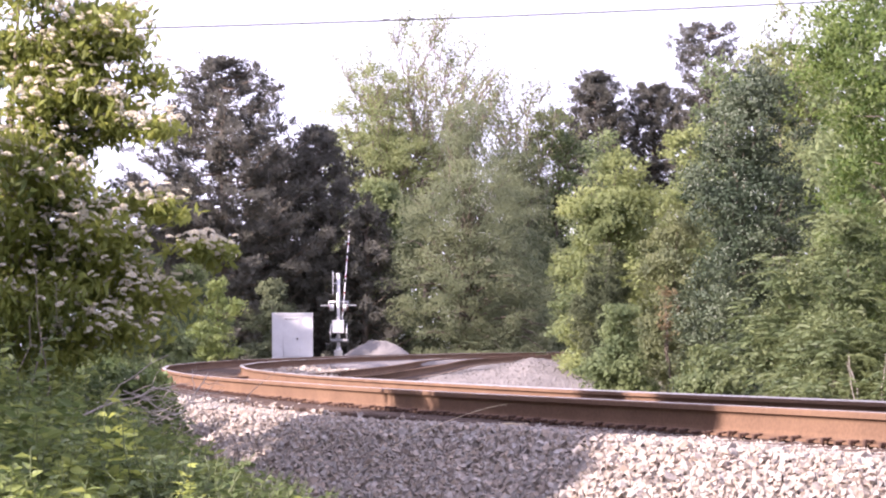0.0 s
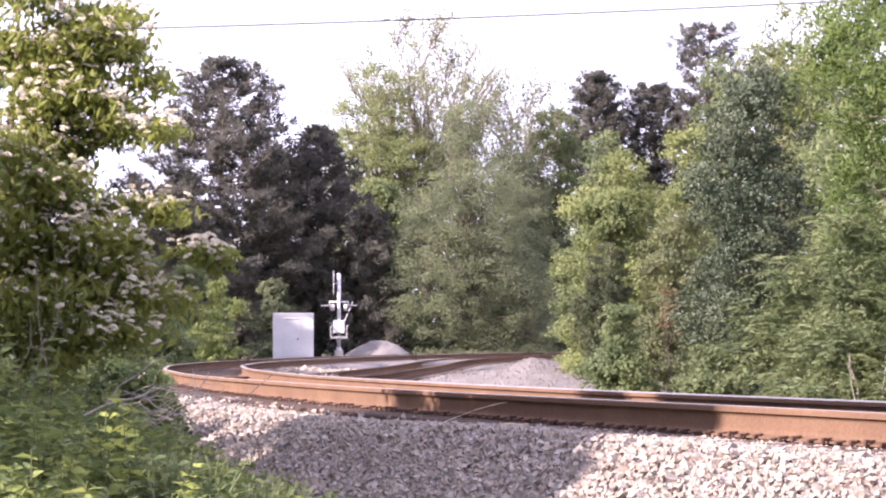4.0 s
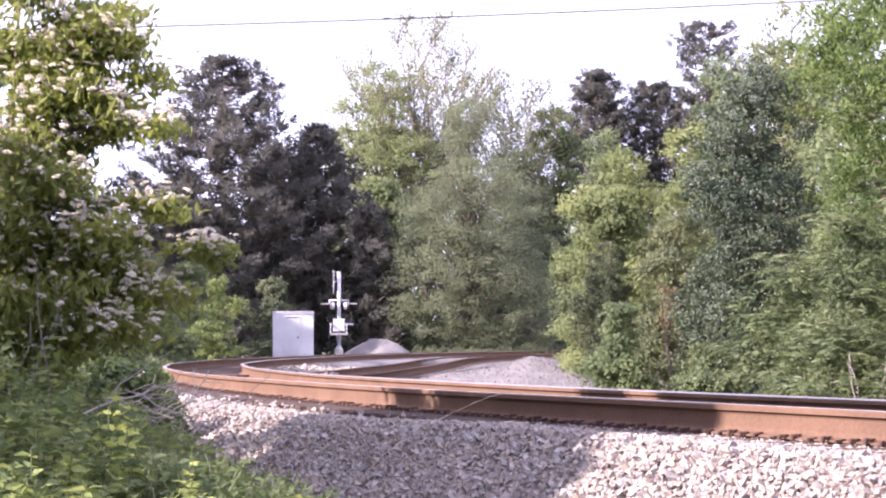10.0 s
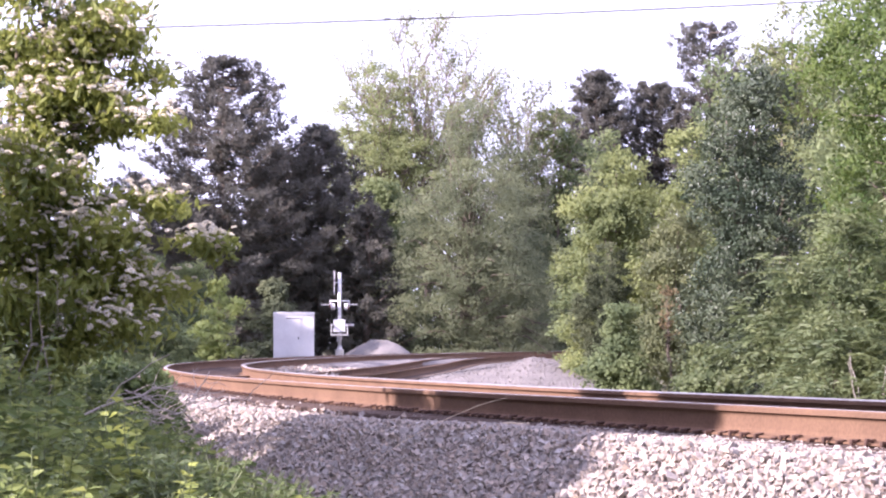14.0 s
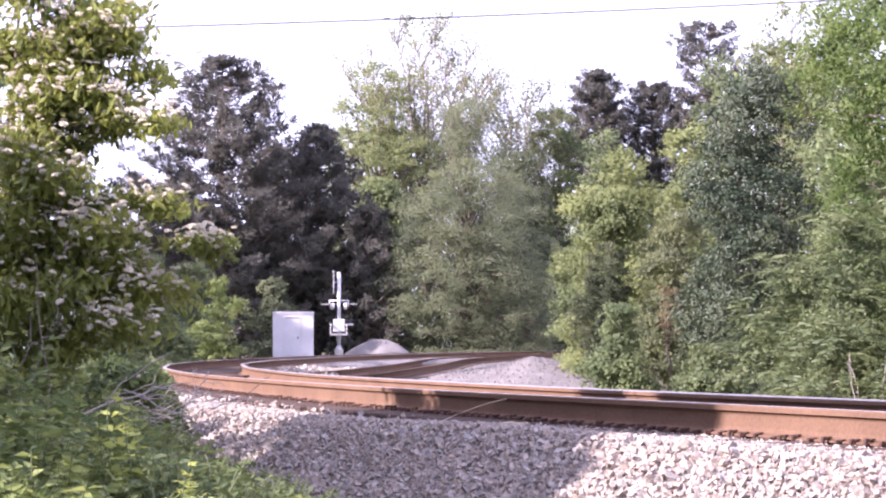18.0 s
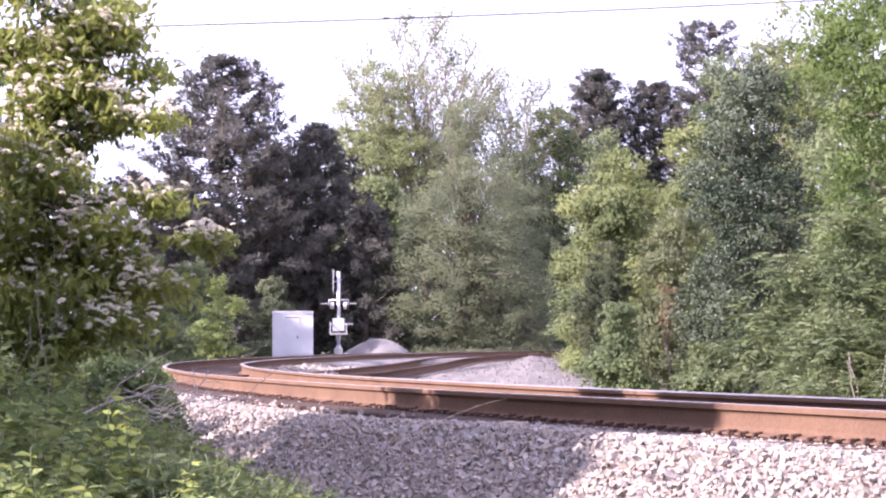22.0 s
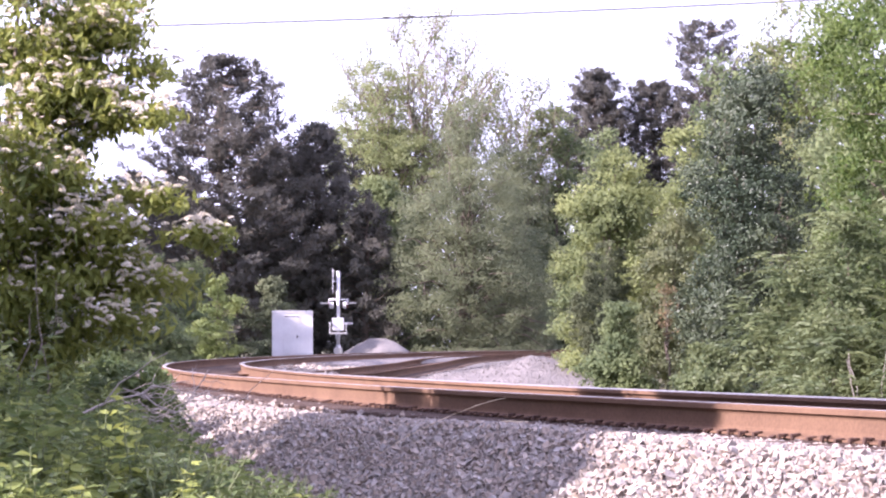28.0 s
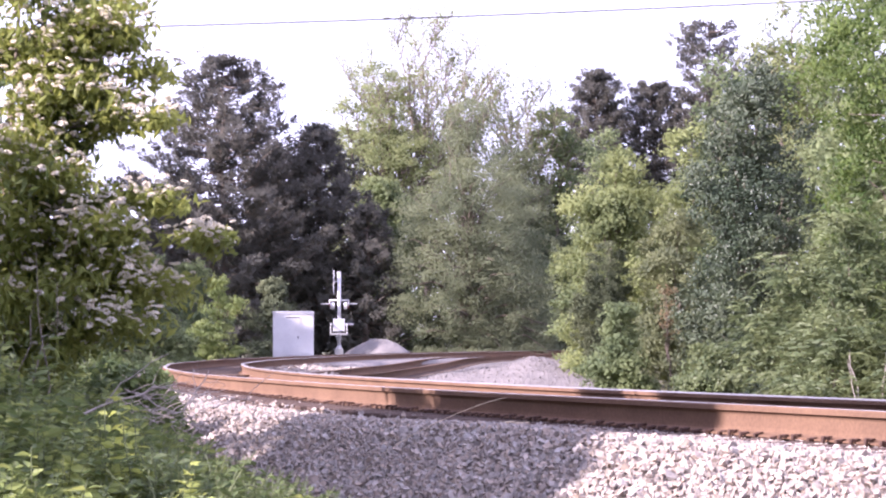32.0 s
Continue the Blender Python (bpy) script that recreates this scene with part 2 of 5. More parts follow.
def envelope(rng, profile, height, clumps, rough=0.35, share=7):
    """Places of leaf clumps in an uneven crown of lobes; profile: (share of the height, radius)."""
    hs, rs = np.array([p[0] for p in profile]), np.array([p[1] for p in profile])
    grid = np.linspace(hs[0], hs[-1], 200)
    w = np.interp(grid, hs, rs) ** 0.7 + 1e-4
    lobes = int(np.clip(clumps / share, 12, 80))
    h = np.clip(rng.choice(grid, lobes, p=w / w.sum()), hs[0], hs[-1])
    h[:3] = hs[-1] - 0.02 * np.arange(3)
    th = rng.uniform(0, 2 * np.pi, lobes)
    r0 = np.interp(h, hs, rs)
    size = np.maximum(0.38 * r0, 0.18 * rs.max()) * (share / 7) ** 0.45 * rng.uniform(0.7, 1.45, lobes)
    r = np.maximum(r0 - size * 0.7, 0) * rng.uniform(0.4, 1.1, lobes) ** 0.5 * (1 + rough * rng.normal(0, 0.45, lobes))
    c = np.stack([r * np.cos(th), r * np.sin(th), h * height - size * 0.5], axis=1)
    n_in = int(clumps * 0.25)
    k = rng.choice(lobes, clumps - n_in, p=size ** 2 / (size ** 2).sum())
    v = rng.normal(size=(clumps - n_in, 3)) + np.stack([np.cos(th[k]) * 0.5, np.sin(th[k]) * 0.5, 0.35 + 0 * th[k]], axis=1)
    v /= np.linalg.norm(v, axis=1)[:, None]
    way = v * [1, 1, 0.9] + np.stack([np.cos(th[k]), np.sin(th[k]), 0 * th[k]], axis=1) * 0.25
    v *= rng.uniform(0.5, 1.05, (clumps - n_in, 1)) ** 0.5 * [1, 1, 0.75]
    outer_clumps = c[k] + v * size[k][:, None]
    hi = rng.choice(grid, n_in, p=w / w.sum())
    ri = np.interp(hi, hs, rs) * rng.uniform(0, 0.7, n_in)
    ti = rng.uniform(0, 2 * np.pi, n_in)
    core = np.stack([ri * np.cos(ti), ri * np.sin(ti), hi * height * 0.9], axis=1)
    p = np.concatenate([outer_clumps, core])
    p[:, 2] = np.maximum(p[:, 2], 0.1)
    way = np.concatenate([way, np.stack([np.cos(ti), np.sin(ti), 0.3 + 0 * ti], axis=1)])
    return p, way / np.linalg.norm(way, axis=1)[:, None]


# ---------- the line of the track ----------
def smooth_path(ctrl, step):
    """A smooth line through a few points, in even steps."""
    p = np.array([2 * np.array(ctrl[0]) - np.array(ctrl[1])] + [np.array(c) for c in ctrl] + [2 * np.array(ctrl[-1]) - np.array(ctrl[-2])], float)
    out = []
    for i in range(1, len(p) - 2):
        t = np.linspace(0, 1, 60, endpoint=False)[:, None]
        a, b, c, d = p[i - 1], p[i], p[i + 1], p[i + 2]
        out.append(0.5 * (2 * b + (c - a) * t + (2 * a - 5 * b + 4 * c - d) * t ** 2 + (3 * b - a - 3 * c + d) * t ** 3))
    pts = np.concatenate(out + [p[-2:-1]])
    s = np.concatenate([[0], np.cumsum(np.linalg.norm(np.diff(pts[:, :2], axis=0), axis=1))])
    q = np.arange(0, s[-1], step)
    return np.stack([np.interp(q, s, pts[:, k]) for k in range(pts.shape[1])], axis=1)


def lefts(path):
    d = np.gradient(path[:, :2], axis=0)
    d /= np.linalg.norm(d, axis=1)[:, None]
    return np.stack([-d[:, 1], d[:, 0]], axis=1)


def offset(path, e, z=0.0):
    out = path.copy()
    out[:, :2] += lefts(path) * e
    out[:, 2] += z
    return out


def sweep(path, profile, closed=True):
    """Vertices and quads of a cross-section (left, up) drawn along a path."""
    n, k = len(path), len(profile)
    prof = np.array(profile)
    v = np.zeros((n, k, 3))
    v[:, :, :2] = path[:, None, :2] + lefts(path)[:, None, :] * prof[None, :, 0:1]
    v[:, :, 2] = path[:, None, 2] + prof[None, :, 1]
    i, j = np.meshgrid(np.arange(n - 1), np.arange(k if closed else k - 1), indexing="ij")
    j2 = (j + 1) % k
    f = np.stack([i * k + j, (i + 1) * k + j, (i + 1) * k + j2, i * k + j2], axis=-1).reshape(-1, 4)
    return v.reshape(-1, 3), f, j.ravel()


# the outer rail's foot, from behind the camera round the bend to behind the trees
OUTER = [(13.4, -17.0, 0), (9.2, -6.0, 0), (6.0, 3.0, 0), (4.35, 8.0, 0), (2.41, 13.85, 0), (-0.31, 21.8, 0), (-2.43, 30.0, 0), (-3.55, 35.5, 0), (-4.74, 43.5, 0), (-5.42, 50.0, 0), (-5.86, 56.0, 0.01),
         (-5.95, 68.0, 0.03), (-5.0, 85.0, 0.06), (-3.7, 97.0, 0.09), (-0.2, 117.0, 0.14), (6.3, 138.0, 0.2), (16.0, 160.0, 0.25), (32.0, 186.0, 0.3)]
GAUGE = 1.51
outer = smooth_path(OUTER, 0.5)
LEAD = 21.3  # metres of line behind the camera
centre = offset(outer, -GAUGE / 2)
# the siding leaves the line inside the bend
SIDING = [(-3.75, 41.0, -0.10), (-3.3, 48.0, -0.16), (-2.92, 56.0, -0.20), (-2.48, 68.0, -0.21), (-1.6, 85.0, -0.19), (-0.35, 104.0, -0.08), (2.2, 118.0, 0.0), (5.9, 130.0, 0.07), (11.8, 146.0, 0.15)]
siding = smooth_path(SIDING, 0.5)
siding_centre = offset(siding, -GAUGE / 2)

RAIL = [(-0.076, 0.0), (-0.076, 0.011), (-0.030, 0.022), (-0.012, 0.032), (-0.0088, 0.05), (-0.0088, 0.125), (-0.016, 0.140), (-0.0375, 0.148),
        (-0.0375, 0.176), (-0.030, 0.184), (-0.012, 0.186), (0.012, 0.186), (0.030, 0.184), (0.0375, 0.176), (0.0375, 0.148), (0.016, 0.140),
        (0.0088, 0.125), (0.0088, 0.05), (0.012, 0.032), (0.030, 0.022), (0.076, 0.011), (0.076, 0.0)]


def ground_height(x, y):
    """Low beside the track near the camera, rising to the level of the crossing."""
    t = np.clip((y - 38) / 42, 0, 1)
    t = t * t * (3 - 2 * t)
    z = -0.68 + t * 0.62 + 0.05 * np.sin(x * 0.9 + 1) * np.sin(y * 0.7)
    z -= 0.3 * np.exp(-((x - 0.6) / 4.5) ** 2) * np.clip((y - 44) / 12, 0, 1) * np.clip((112 - y) / 14, 0, 1)
    left = np.clip((-x - 2.2) / 3, 0, 1) * np.clip((30 - y) / 10, 0, 1)
    return z + 0.25 * left


def build_ground():
    xs = np.concatenate([[-2500, -900, -300, -120, -60], np.arange(-40, 40.1, 0.8), [60, 120, 300, 900, 2500]])
    ys = np.concatenate([[-2500, -900, -300, -100, -40, -15], np.arange(-8, 70, 0.8), np.arange(70, 200, 4), [260, 400, 900, 2500]])
    X, Y = np.meshgrid(xs, ys)
    Z = ground_height(X, Y)
    Z += np.where((np.abs(X) < 60) & (Y < 200), 0.04 * np.sin(X * 3.1) * np.cos(Y * 2.3), 0)
    nx, ny = len(xs), len(ys)
    i, j = np.meshgrid(np.arange(ny - 1), np.arange(nx - 1), indexing="ij")
    f = np.stack([i * nx + j, i * nx + j + 1, (i + 1) * nx + j + 1, (i + 1) * nx + j], axis=-1).reshape(-1, 4)
    g = new("ground", mesh_of("ground", np.stack([X, Y, Z], -1).reshape(-1, 3), f, M_EARTH, smooth=True))
    tagged(g, "weedy brown-green earth on both sides of the railway", "ground", kind="structure")


def build_bed(path, name, label, left_toe=2.9, right_toe=-3.0, deep=-0.85, mat=None):
    prof = [(left_toe + 0.3, deep), (left_toe - 0.5, -0.42), (1.75, -0.11), (1.55, -0.065), (1.3, -0.085), (0.9, -0.09), (0, -0.07), (-0.9, -0.035), (-1.55, -0.045),
            (-1.8, -0.12), (right_toe, deep)]
    fine = []
    for a, b in zip(prof, prof[1:]):
        for k in range(4):
            fine.append((a[0] + (b[0] - a[0]) * k / 4, a[1] + (b[1] - a[1]) * k / 4))
    v, f, _ = sweep(path, fine + [prof[-1]], closed=False)
    for p in v:
        p[2] += 0.03 * noise.noise((p[0] * 3, p[1] * 3, 0.5)) + 0.02 * noise.noise((p[0] * 9, p[1] * 9, 2.5))
    ob = new(name, mesh_of(name, v, f[:, ::-1], mat or M_BED, smooth=True))
    return tagged(ob, label, "ballast", kind="structure")


def rail_mesh(name, path, worn=9):
    """A rail whose head shines between two edges of its section; worn=11: rusty all round."""
    v, f, j = sweep(path, RAIL)
    slots = np.where((j >= worn) & (j <= 20 - worn), 1, 0)
    return mesh_of(name, v, f, [M_RUST, M_STEEL], slots)


def build_track(path, mid, name, label, tie_from, tie_to, anchors):
    track = thing(name, label, "railway track", kind="structure")
    part_of("rail", rail_mesh("rail", path, 9 if anchors else 11), track, "rusty orange-brown steel rail with a worn bright top" if anchors else "")
    part_of("rail", rail_mesh("rail", offset(path, -GAUGE), 8 if anchors else 11), track, "rusty steel rail of the far side" if anchors else "")
    r = rng_of(5)
    bm = bmesh.new()
    box(bm, (2.6, 0.225, 0.18), (0, 0, -0.09), 0.012)
    tie = bpy.data.meshes.new("tie")
    bm.to_mesh(tie)
    bm.free()
    tie.materials.append(M_TIE)
    lf = lefts(mid)
    for i in range(tie_from, tie_to):
        o = part_of("tie", tie, track)
        a = math.degrees(math.atan2(lf[i, 1], lf[i, 0]))
        o.matrix_basis = pose(mid[i, 0], mid[i, 1], mid[i, 2] - 0.004, 0, 0, a + r.normal(0, 0.7))
    if anchors:
        bm = bmesh.new()
        box(bm, (0.050, 0.026, 0.018), (0.083, 0, 0.014), 0.003)
        box(bm, (0.018, 0.024, 0.045), (0.100, 0, -0.010), 0.003)
        box(bm, (0.026, 0.048, 0.010), (0.066, 0, 0.022), 0.003)
        anchor = bpy.data.meshes.new("rail_anchor")
        bm.to_mesh(anchor)
        bm.free()
        anchor.materials.append(M_ANCHOR)
        fine = smooth_path(OUTER, 0.17)
        fl = lefts(fine)
        first = int(LEAD / 0.17)
        for i in range(first + 50, first + 250):
            o = part_of("rail_anchor", anchor, track)
            a = math.degrees(math.atan2(fl[i, 1], fl[i, 0]))
            o.matrix_basis = pose(fine[i, 0] + r.normal(0, 0.004), fine[i, 1] + r.normal(0, 0.02), fine[i, 2] + r.normal(0, 0.003), 0, r.normal(0, 4), a + r.normal(0, 4))
    return track


def stones(name, label, places, sizes, seed, mat=None):
    """Many small broken stones in one mesh."""
    r = rng_of(seed)
    n = len(places)
    prism = np.array([(-1, -0.8, -1), (1, -0.8, -1), (0.1, 1, -1), (-1, -0.8, 1), (1, -0.8, 1), (-0.1, 1, 1)], float) * 0.5
    v = prism[None] + r.uniform(-0.2, 0.2, (n, 6, 3))
    v *= (sizes[:, None] * r.uniform(0.65, 1.3, (n, 3)))[:, None, :]
    q = r.normal(size=(n, 4))
    q /= np.linalg.norm(q, axis=1)[:, None]
    w, x, y, z = q.T
    R = np.stack([1 - 2 * (y * y + z * z), 2 * (x * y - z * w), 2 * (x * z + y * w), 2 * (x * y + z * w), 1 - 2 * (x * x + z * z), 2 * (y * z - x * w),
                  2 * (x * z - y * w), 2 * (y * z + x * w), 1 - 2 * (x * x + y * y)], axis=1).reshape(n, 3, 3)
    v = np.einsum("nij,nkj->nki", R, v) + places[:, None, :]
    tri = np.array([(0, 2, 1), (3, 4, 5), (0, 1, 4), (0, 4, 3), (1, 2, 5), (1, 5, 4), (2, 0, 3), (2, 3, 5)])
    f = (tri[None] + (np.arange(n) * 6)[:, None, None]).reshape(-1, 3)
    ob = new(name, mesh_of(name, v.reshape(-1, 3), f, mat or M_STONE))
    return tagged(ob, label, "gravel", kind="stuff")


def bed_height(e):
    return np.interp(e, [-1.8, -1.55, -0.9, 0, 0.9, 1.3, 1.55, 1.75, 2.4, 3.2], [-0.12, -0.045, -0.035, -0.05, -0.085, -0.08, -0.055, -0.10, -0.42, -0.85])


def build_gravel():
    r = rng_of(3)
    fine = smooth_path([tuple(p) for p in centre[::8]], 0.1)
    fl = lefts(fine)

    def lift(y):
        """The stones lie up to the rail's foot near the camera, and leave the tie ends bare further on."""
        return 0.045 * np.clip((20.5 - y) / 3, 0, 1)

    def strew(n, s0, s1, e0, e1, lo, hi, sink):
        i = ((r.uniform(s0, s1, n) + LEAD) * 10).astype(int)
        e = r.uniform(e0, e1, n)
        size = r.uniform(lo, hi, n) * np.where(r.random(n) < 0.06, 1.5, 1)
        p = np.zeros((n, 3))
        p[:, :2] = fine[i, :2] + fl[i] * e[:, None] + r.normal(0, 0.05, (n, 2))
        p[:, 2] = fine[i, 2] + bed_height(e) + r.uniform(-sink, 0.016, n) + lift(p[:, 1]) * np.clip((1.75 - e) / 0.2, 0, 1)
        return p, size

    near = strew(72000, 8.9, 20, 0.86, 2.7, 0.017, 0.034, 0.012)
    mid = strew(48000, 20, 44, 0.86, 2.6, 0.018, 0.036, 0.013)
    bend = strew(7000, 44, 66, 0.86, 2.5, 0.045, 0.085, 0.02)
    inner = strew(7000, 9, 75, -2.6, -0.85, 0.04, 0.08, 0.02)
    loose = strew(650, 18, 44, 0.98, 1.5, 0.02, 0.042, 0.0)
    loose[0][:, 2] += r.uniform(0.01, 0.06, 650)
    heaps = (near, mid, bend, inner, loose)
    stones("ballast_stones", "pale grey and pinkish crushed stone heaped against the rail", np.concatenate([h[0] for h in heaps]), np.concatenate([h[1] for h in heaps]), 11)


def build_mound():
    """A long low heap of pale ballast between the line and the siding."""
    r = rng_of(8)
    u, w = np.meshgrid(np.linspace(0, 1, 60), np.linspace(-1, 1, 70))
    X, Y = -0.72 + 0.42 * w + 5.0 * u, 67 + 9 * w
    rise = np.interp(u, [0, 0.05, 0.2, 0.35, 0.48, 0.6, 0.68, 0.78, 0.9, 1], [0, 0.22, 0.38, 0.46, 0.56, 0.71, 0.70, 0.60, 0.52, 0.1])
    h = np.clip(1 - np.abs(w) ** 4, 0, 1) * rise / 0.68
    Z = -0.48 + h * 0.69
    for a in np.ndindex(Z.shape):
        Z[a] += h[a] * (0.06 * noise.noise((X[a] * 1.1, Y[a] * 0.5, 1)) + 0.05 * noise.noise((X[a] * 3.5, Y[a] * 2, 4)))
    i, j = np.meshgrid(np.arange(69), np.arange(59), indexing="ij")
    f = np.stack([i * 60 + j, i * 60 + j + 1, (i + 1) * 60 + j + 1, (i + 1) * 60 + j], -1).reshape(-1, 4)
    ob = new("gravel_bank", mesh_of("gravel_bank", np.stack([X, Y, Z], -1).reshape(-1, 3), f, M_MOUND, smooth=True))
    pick = r.choice(4200, 4000, replace=False)
    pts = np.stack([X, Y, Z], -1).reshape(-1, 3)[pick] + r.normal(0, 0.06, (4000, 3)) * [1, 1.5, 0.05]
    stones("bank_stones", "loose pale stones on the low bank", pts[h.ravel()[pick] > 0.15], r.uniform(0.018, 0.04, int((h.ravel()[pick] > 0.15).sum())), 12, M_MOUND)
    tagged(ob, "long low bank of pale crushed stone inside the bend", "gravel", kind="structure")


def build_pile():
    r = rng_of(9)
    rings, spokes = 14, 40
    v, f = [], []
    for i in range(rings + 1):
        t = i / rings
        for k in range(spokes):
            a = 2 * math.pi * k / spokes
            rad = t * (1 + 0.12 * noise.noise((math.cos(a), math.sin(a), 3)))
            z = 0.95 * max(0.0, 1 - t ** 1.25) ** 0.9 * (1 + 0.2 * noise.noise((math.cos(a) * t * 2, math.sin(a) * t * 2, 7)))
            x = 1.75 * rad * math.cos(a)
            v.append((x + 0.25 * (1 - t), 1.5 * rad * math.sin(a), min(z, 0.80) + 0.05 * noise.noise((x * 4, a * 3, 1)) * (1 - t)))
    for i in range(rings):
        for k in range(spokes):
            a, b = i * spokes + k, i * spokes + (k + 1) % spokes
            f.append((a, a + spokes, b + spokes, b))
    ob = new("gravel_heap", mesh_of("gravel_heap", v, f, M_MOUND, smooth=True))
    ob.location = (-3.05, 117.5, 0.10)
    tagged(ob, "grey heap of crushed stone behind the crossing gate", "gravel heap", kind="stuff")


build_ground()
build_bed(centre, "ballast_bed", "grey crushed-stone ballast bed of the curved line")
build_bed(siding_centre, "siding_bed", "pale crushed-stone bed of the siding", 1.9, -2.2, -0.6, M_MOUND)
build_mound()
build_pile()


# ---------- trees ----------
SWAYING = []


def limb_path(a, b, rng, sag=0.15, n=6):
    a, b = np.array(a, float), np.array(b, float)
    t = np.linspace(0, 1, n)[:, None]
    p = a + (b - a) * t
    p[:, 2] += np.sin(t[:, 0] * np.pi) * sag * np.linalg.norm(b - a)
    p[1:-1] += rng.normal(0, 0.03 * np.linalg.norm(b - a), (n - 2, 3))
    return p


def tree(name, label, at, height, profile, leaf, clumps, spread, per, length, seed, aspect=0.5, rough=0.35, boughs=1, limbs=22, trunk=0.16,
         lean=(0, 0), needles=False, fronds=0, category="tree", group="", bare=0.0, droop=0.15, sway=0.0, up=0.3, share=15, facing=0.8, places=None, flat=0.6):
    """A tapered trunk, limbs, and a crown of many leaves in clumps."""
    r = rng_of(seed)
    top = thing(name, label, category, at, 0, group)
    cl, way = envelope(r, profile, height, clumps, rough, share)
    if places is not None:
        cl, way = places, ball(r, len(places), 0.1)
    cl[:, 0] += lean[0] * cl[:, 2] / height
    cl[:, 1] += lean[1] * cl[:, 2] / height
    tk = [(np.array([[lean[0] * k * 0.9, lean[1] * k * 0.9, height * k * 0.93 - 0.1] for k in np.linspace(0, 1, 9)]) + np.concatenate(
        [[[0, 0, 0]], r.normal(0, 0.012 * height, (8, 3)) * [1, 1, 0.2]]), trunk * np.linspace(1, 0.12, 9))]
    for c in cl[r.choice(len(cl), min(limbs, len(cl)), replace=False)]:
        start = max(0.08, c[2] / height * r.uniform(0.45, 0.8))
        a = (lean[0] * start * 0.9, lean[1] * start * 0.9, start * height * 0.93)
        tk.append((limb_path(a, c, r), trunk * (1 - start * 0.8) * np.linspace(0.42, 0.07, 6)))
    v, f = tubes(tk)
    part_of("trunk", mesh_of("trunk", v, f, M_BARK, smooth=True), top)
    if bare:
        kept = r.random(len(cl)) > bare * np.clip(cl[:, 2] / height, 0, 1)
        cl, way = cl[kept], way[kept]
    which = (np.floor((np.arctan2(cl[:, 1], cl[:, 0]) / (2 * np.pi) + 0.5 + cl[:, 2] / height * 0.8) * boughs).astype(int)) % boughs
    for k in range(boughs):
        c, cw = cl[which == k], way[which == k]
        if not len(c):
            continue
        root = np.array([lean[0] * 0.3, lean[1] * 0.3, height * 0.3]) if boughs > 1 else np.zeros(3)
        off = ball(r, len(c) * per, 0.45)
        spreadv = np.repeat(spread * r.uniform(0.6, 1.35, len(c)), per)[:, None]
        p = np.repeat(c, per, axis=0) + off * spreadv * np.array([1, 1, flat])
        if needles:
            lv, lf = leaf_arrays(p, length, aspect, r, up=up, out=off, outward=0.75)
        else:
            lv, lf = leaf_arrays(p, length, aspect, r, up=up, droop=droop, face=np.repeat(cw, per, axis=0) * 0.8 + off * 0.5, facing=facing)
        if fronds:
            k2 = r.choice(len(c), fronds, p=np.exp(cw @ [-0.6, -1.2, 0.6]) / np.exp(cw @ [-0.6, -1.2, 0.6]).sum())
            wv = r.normal(size=(fronds, 3)) * [0.6, 0.6, 0.25] + cw[k2] + [0, 0, 0.3]
            fv, ff = frond_arrays(c[k2] + cw[k2] * spread * 0.8, wv, r, 0.62, 0.125, 10)
            lv, lf = np.concatenate([lv, fv]), np.concatenate([lf, ff + len(lv)])
        o = part_of("crown" if boughs == 1 else "bough", mesh_of("crown", lv - root, lf, leaf), top, at=tuple(root))
        if sway:
            SWAYING.append((o, tuple(root), sway, seed * 7 + k))
    return top


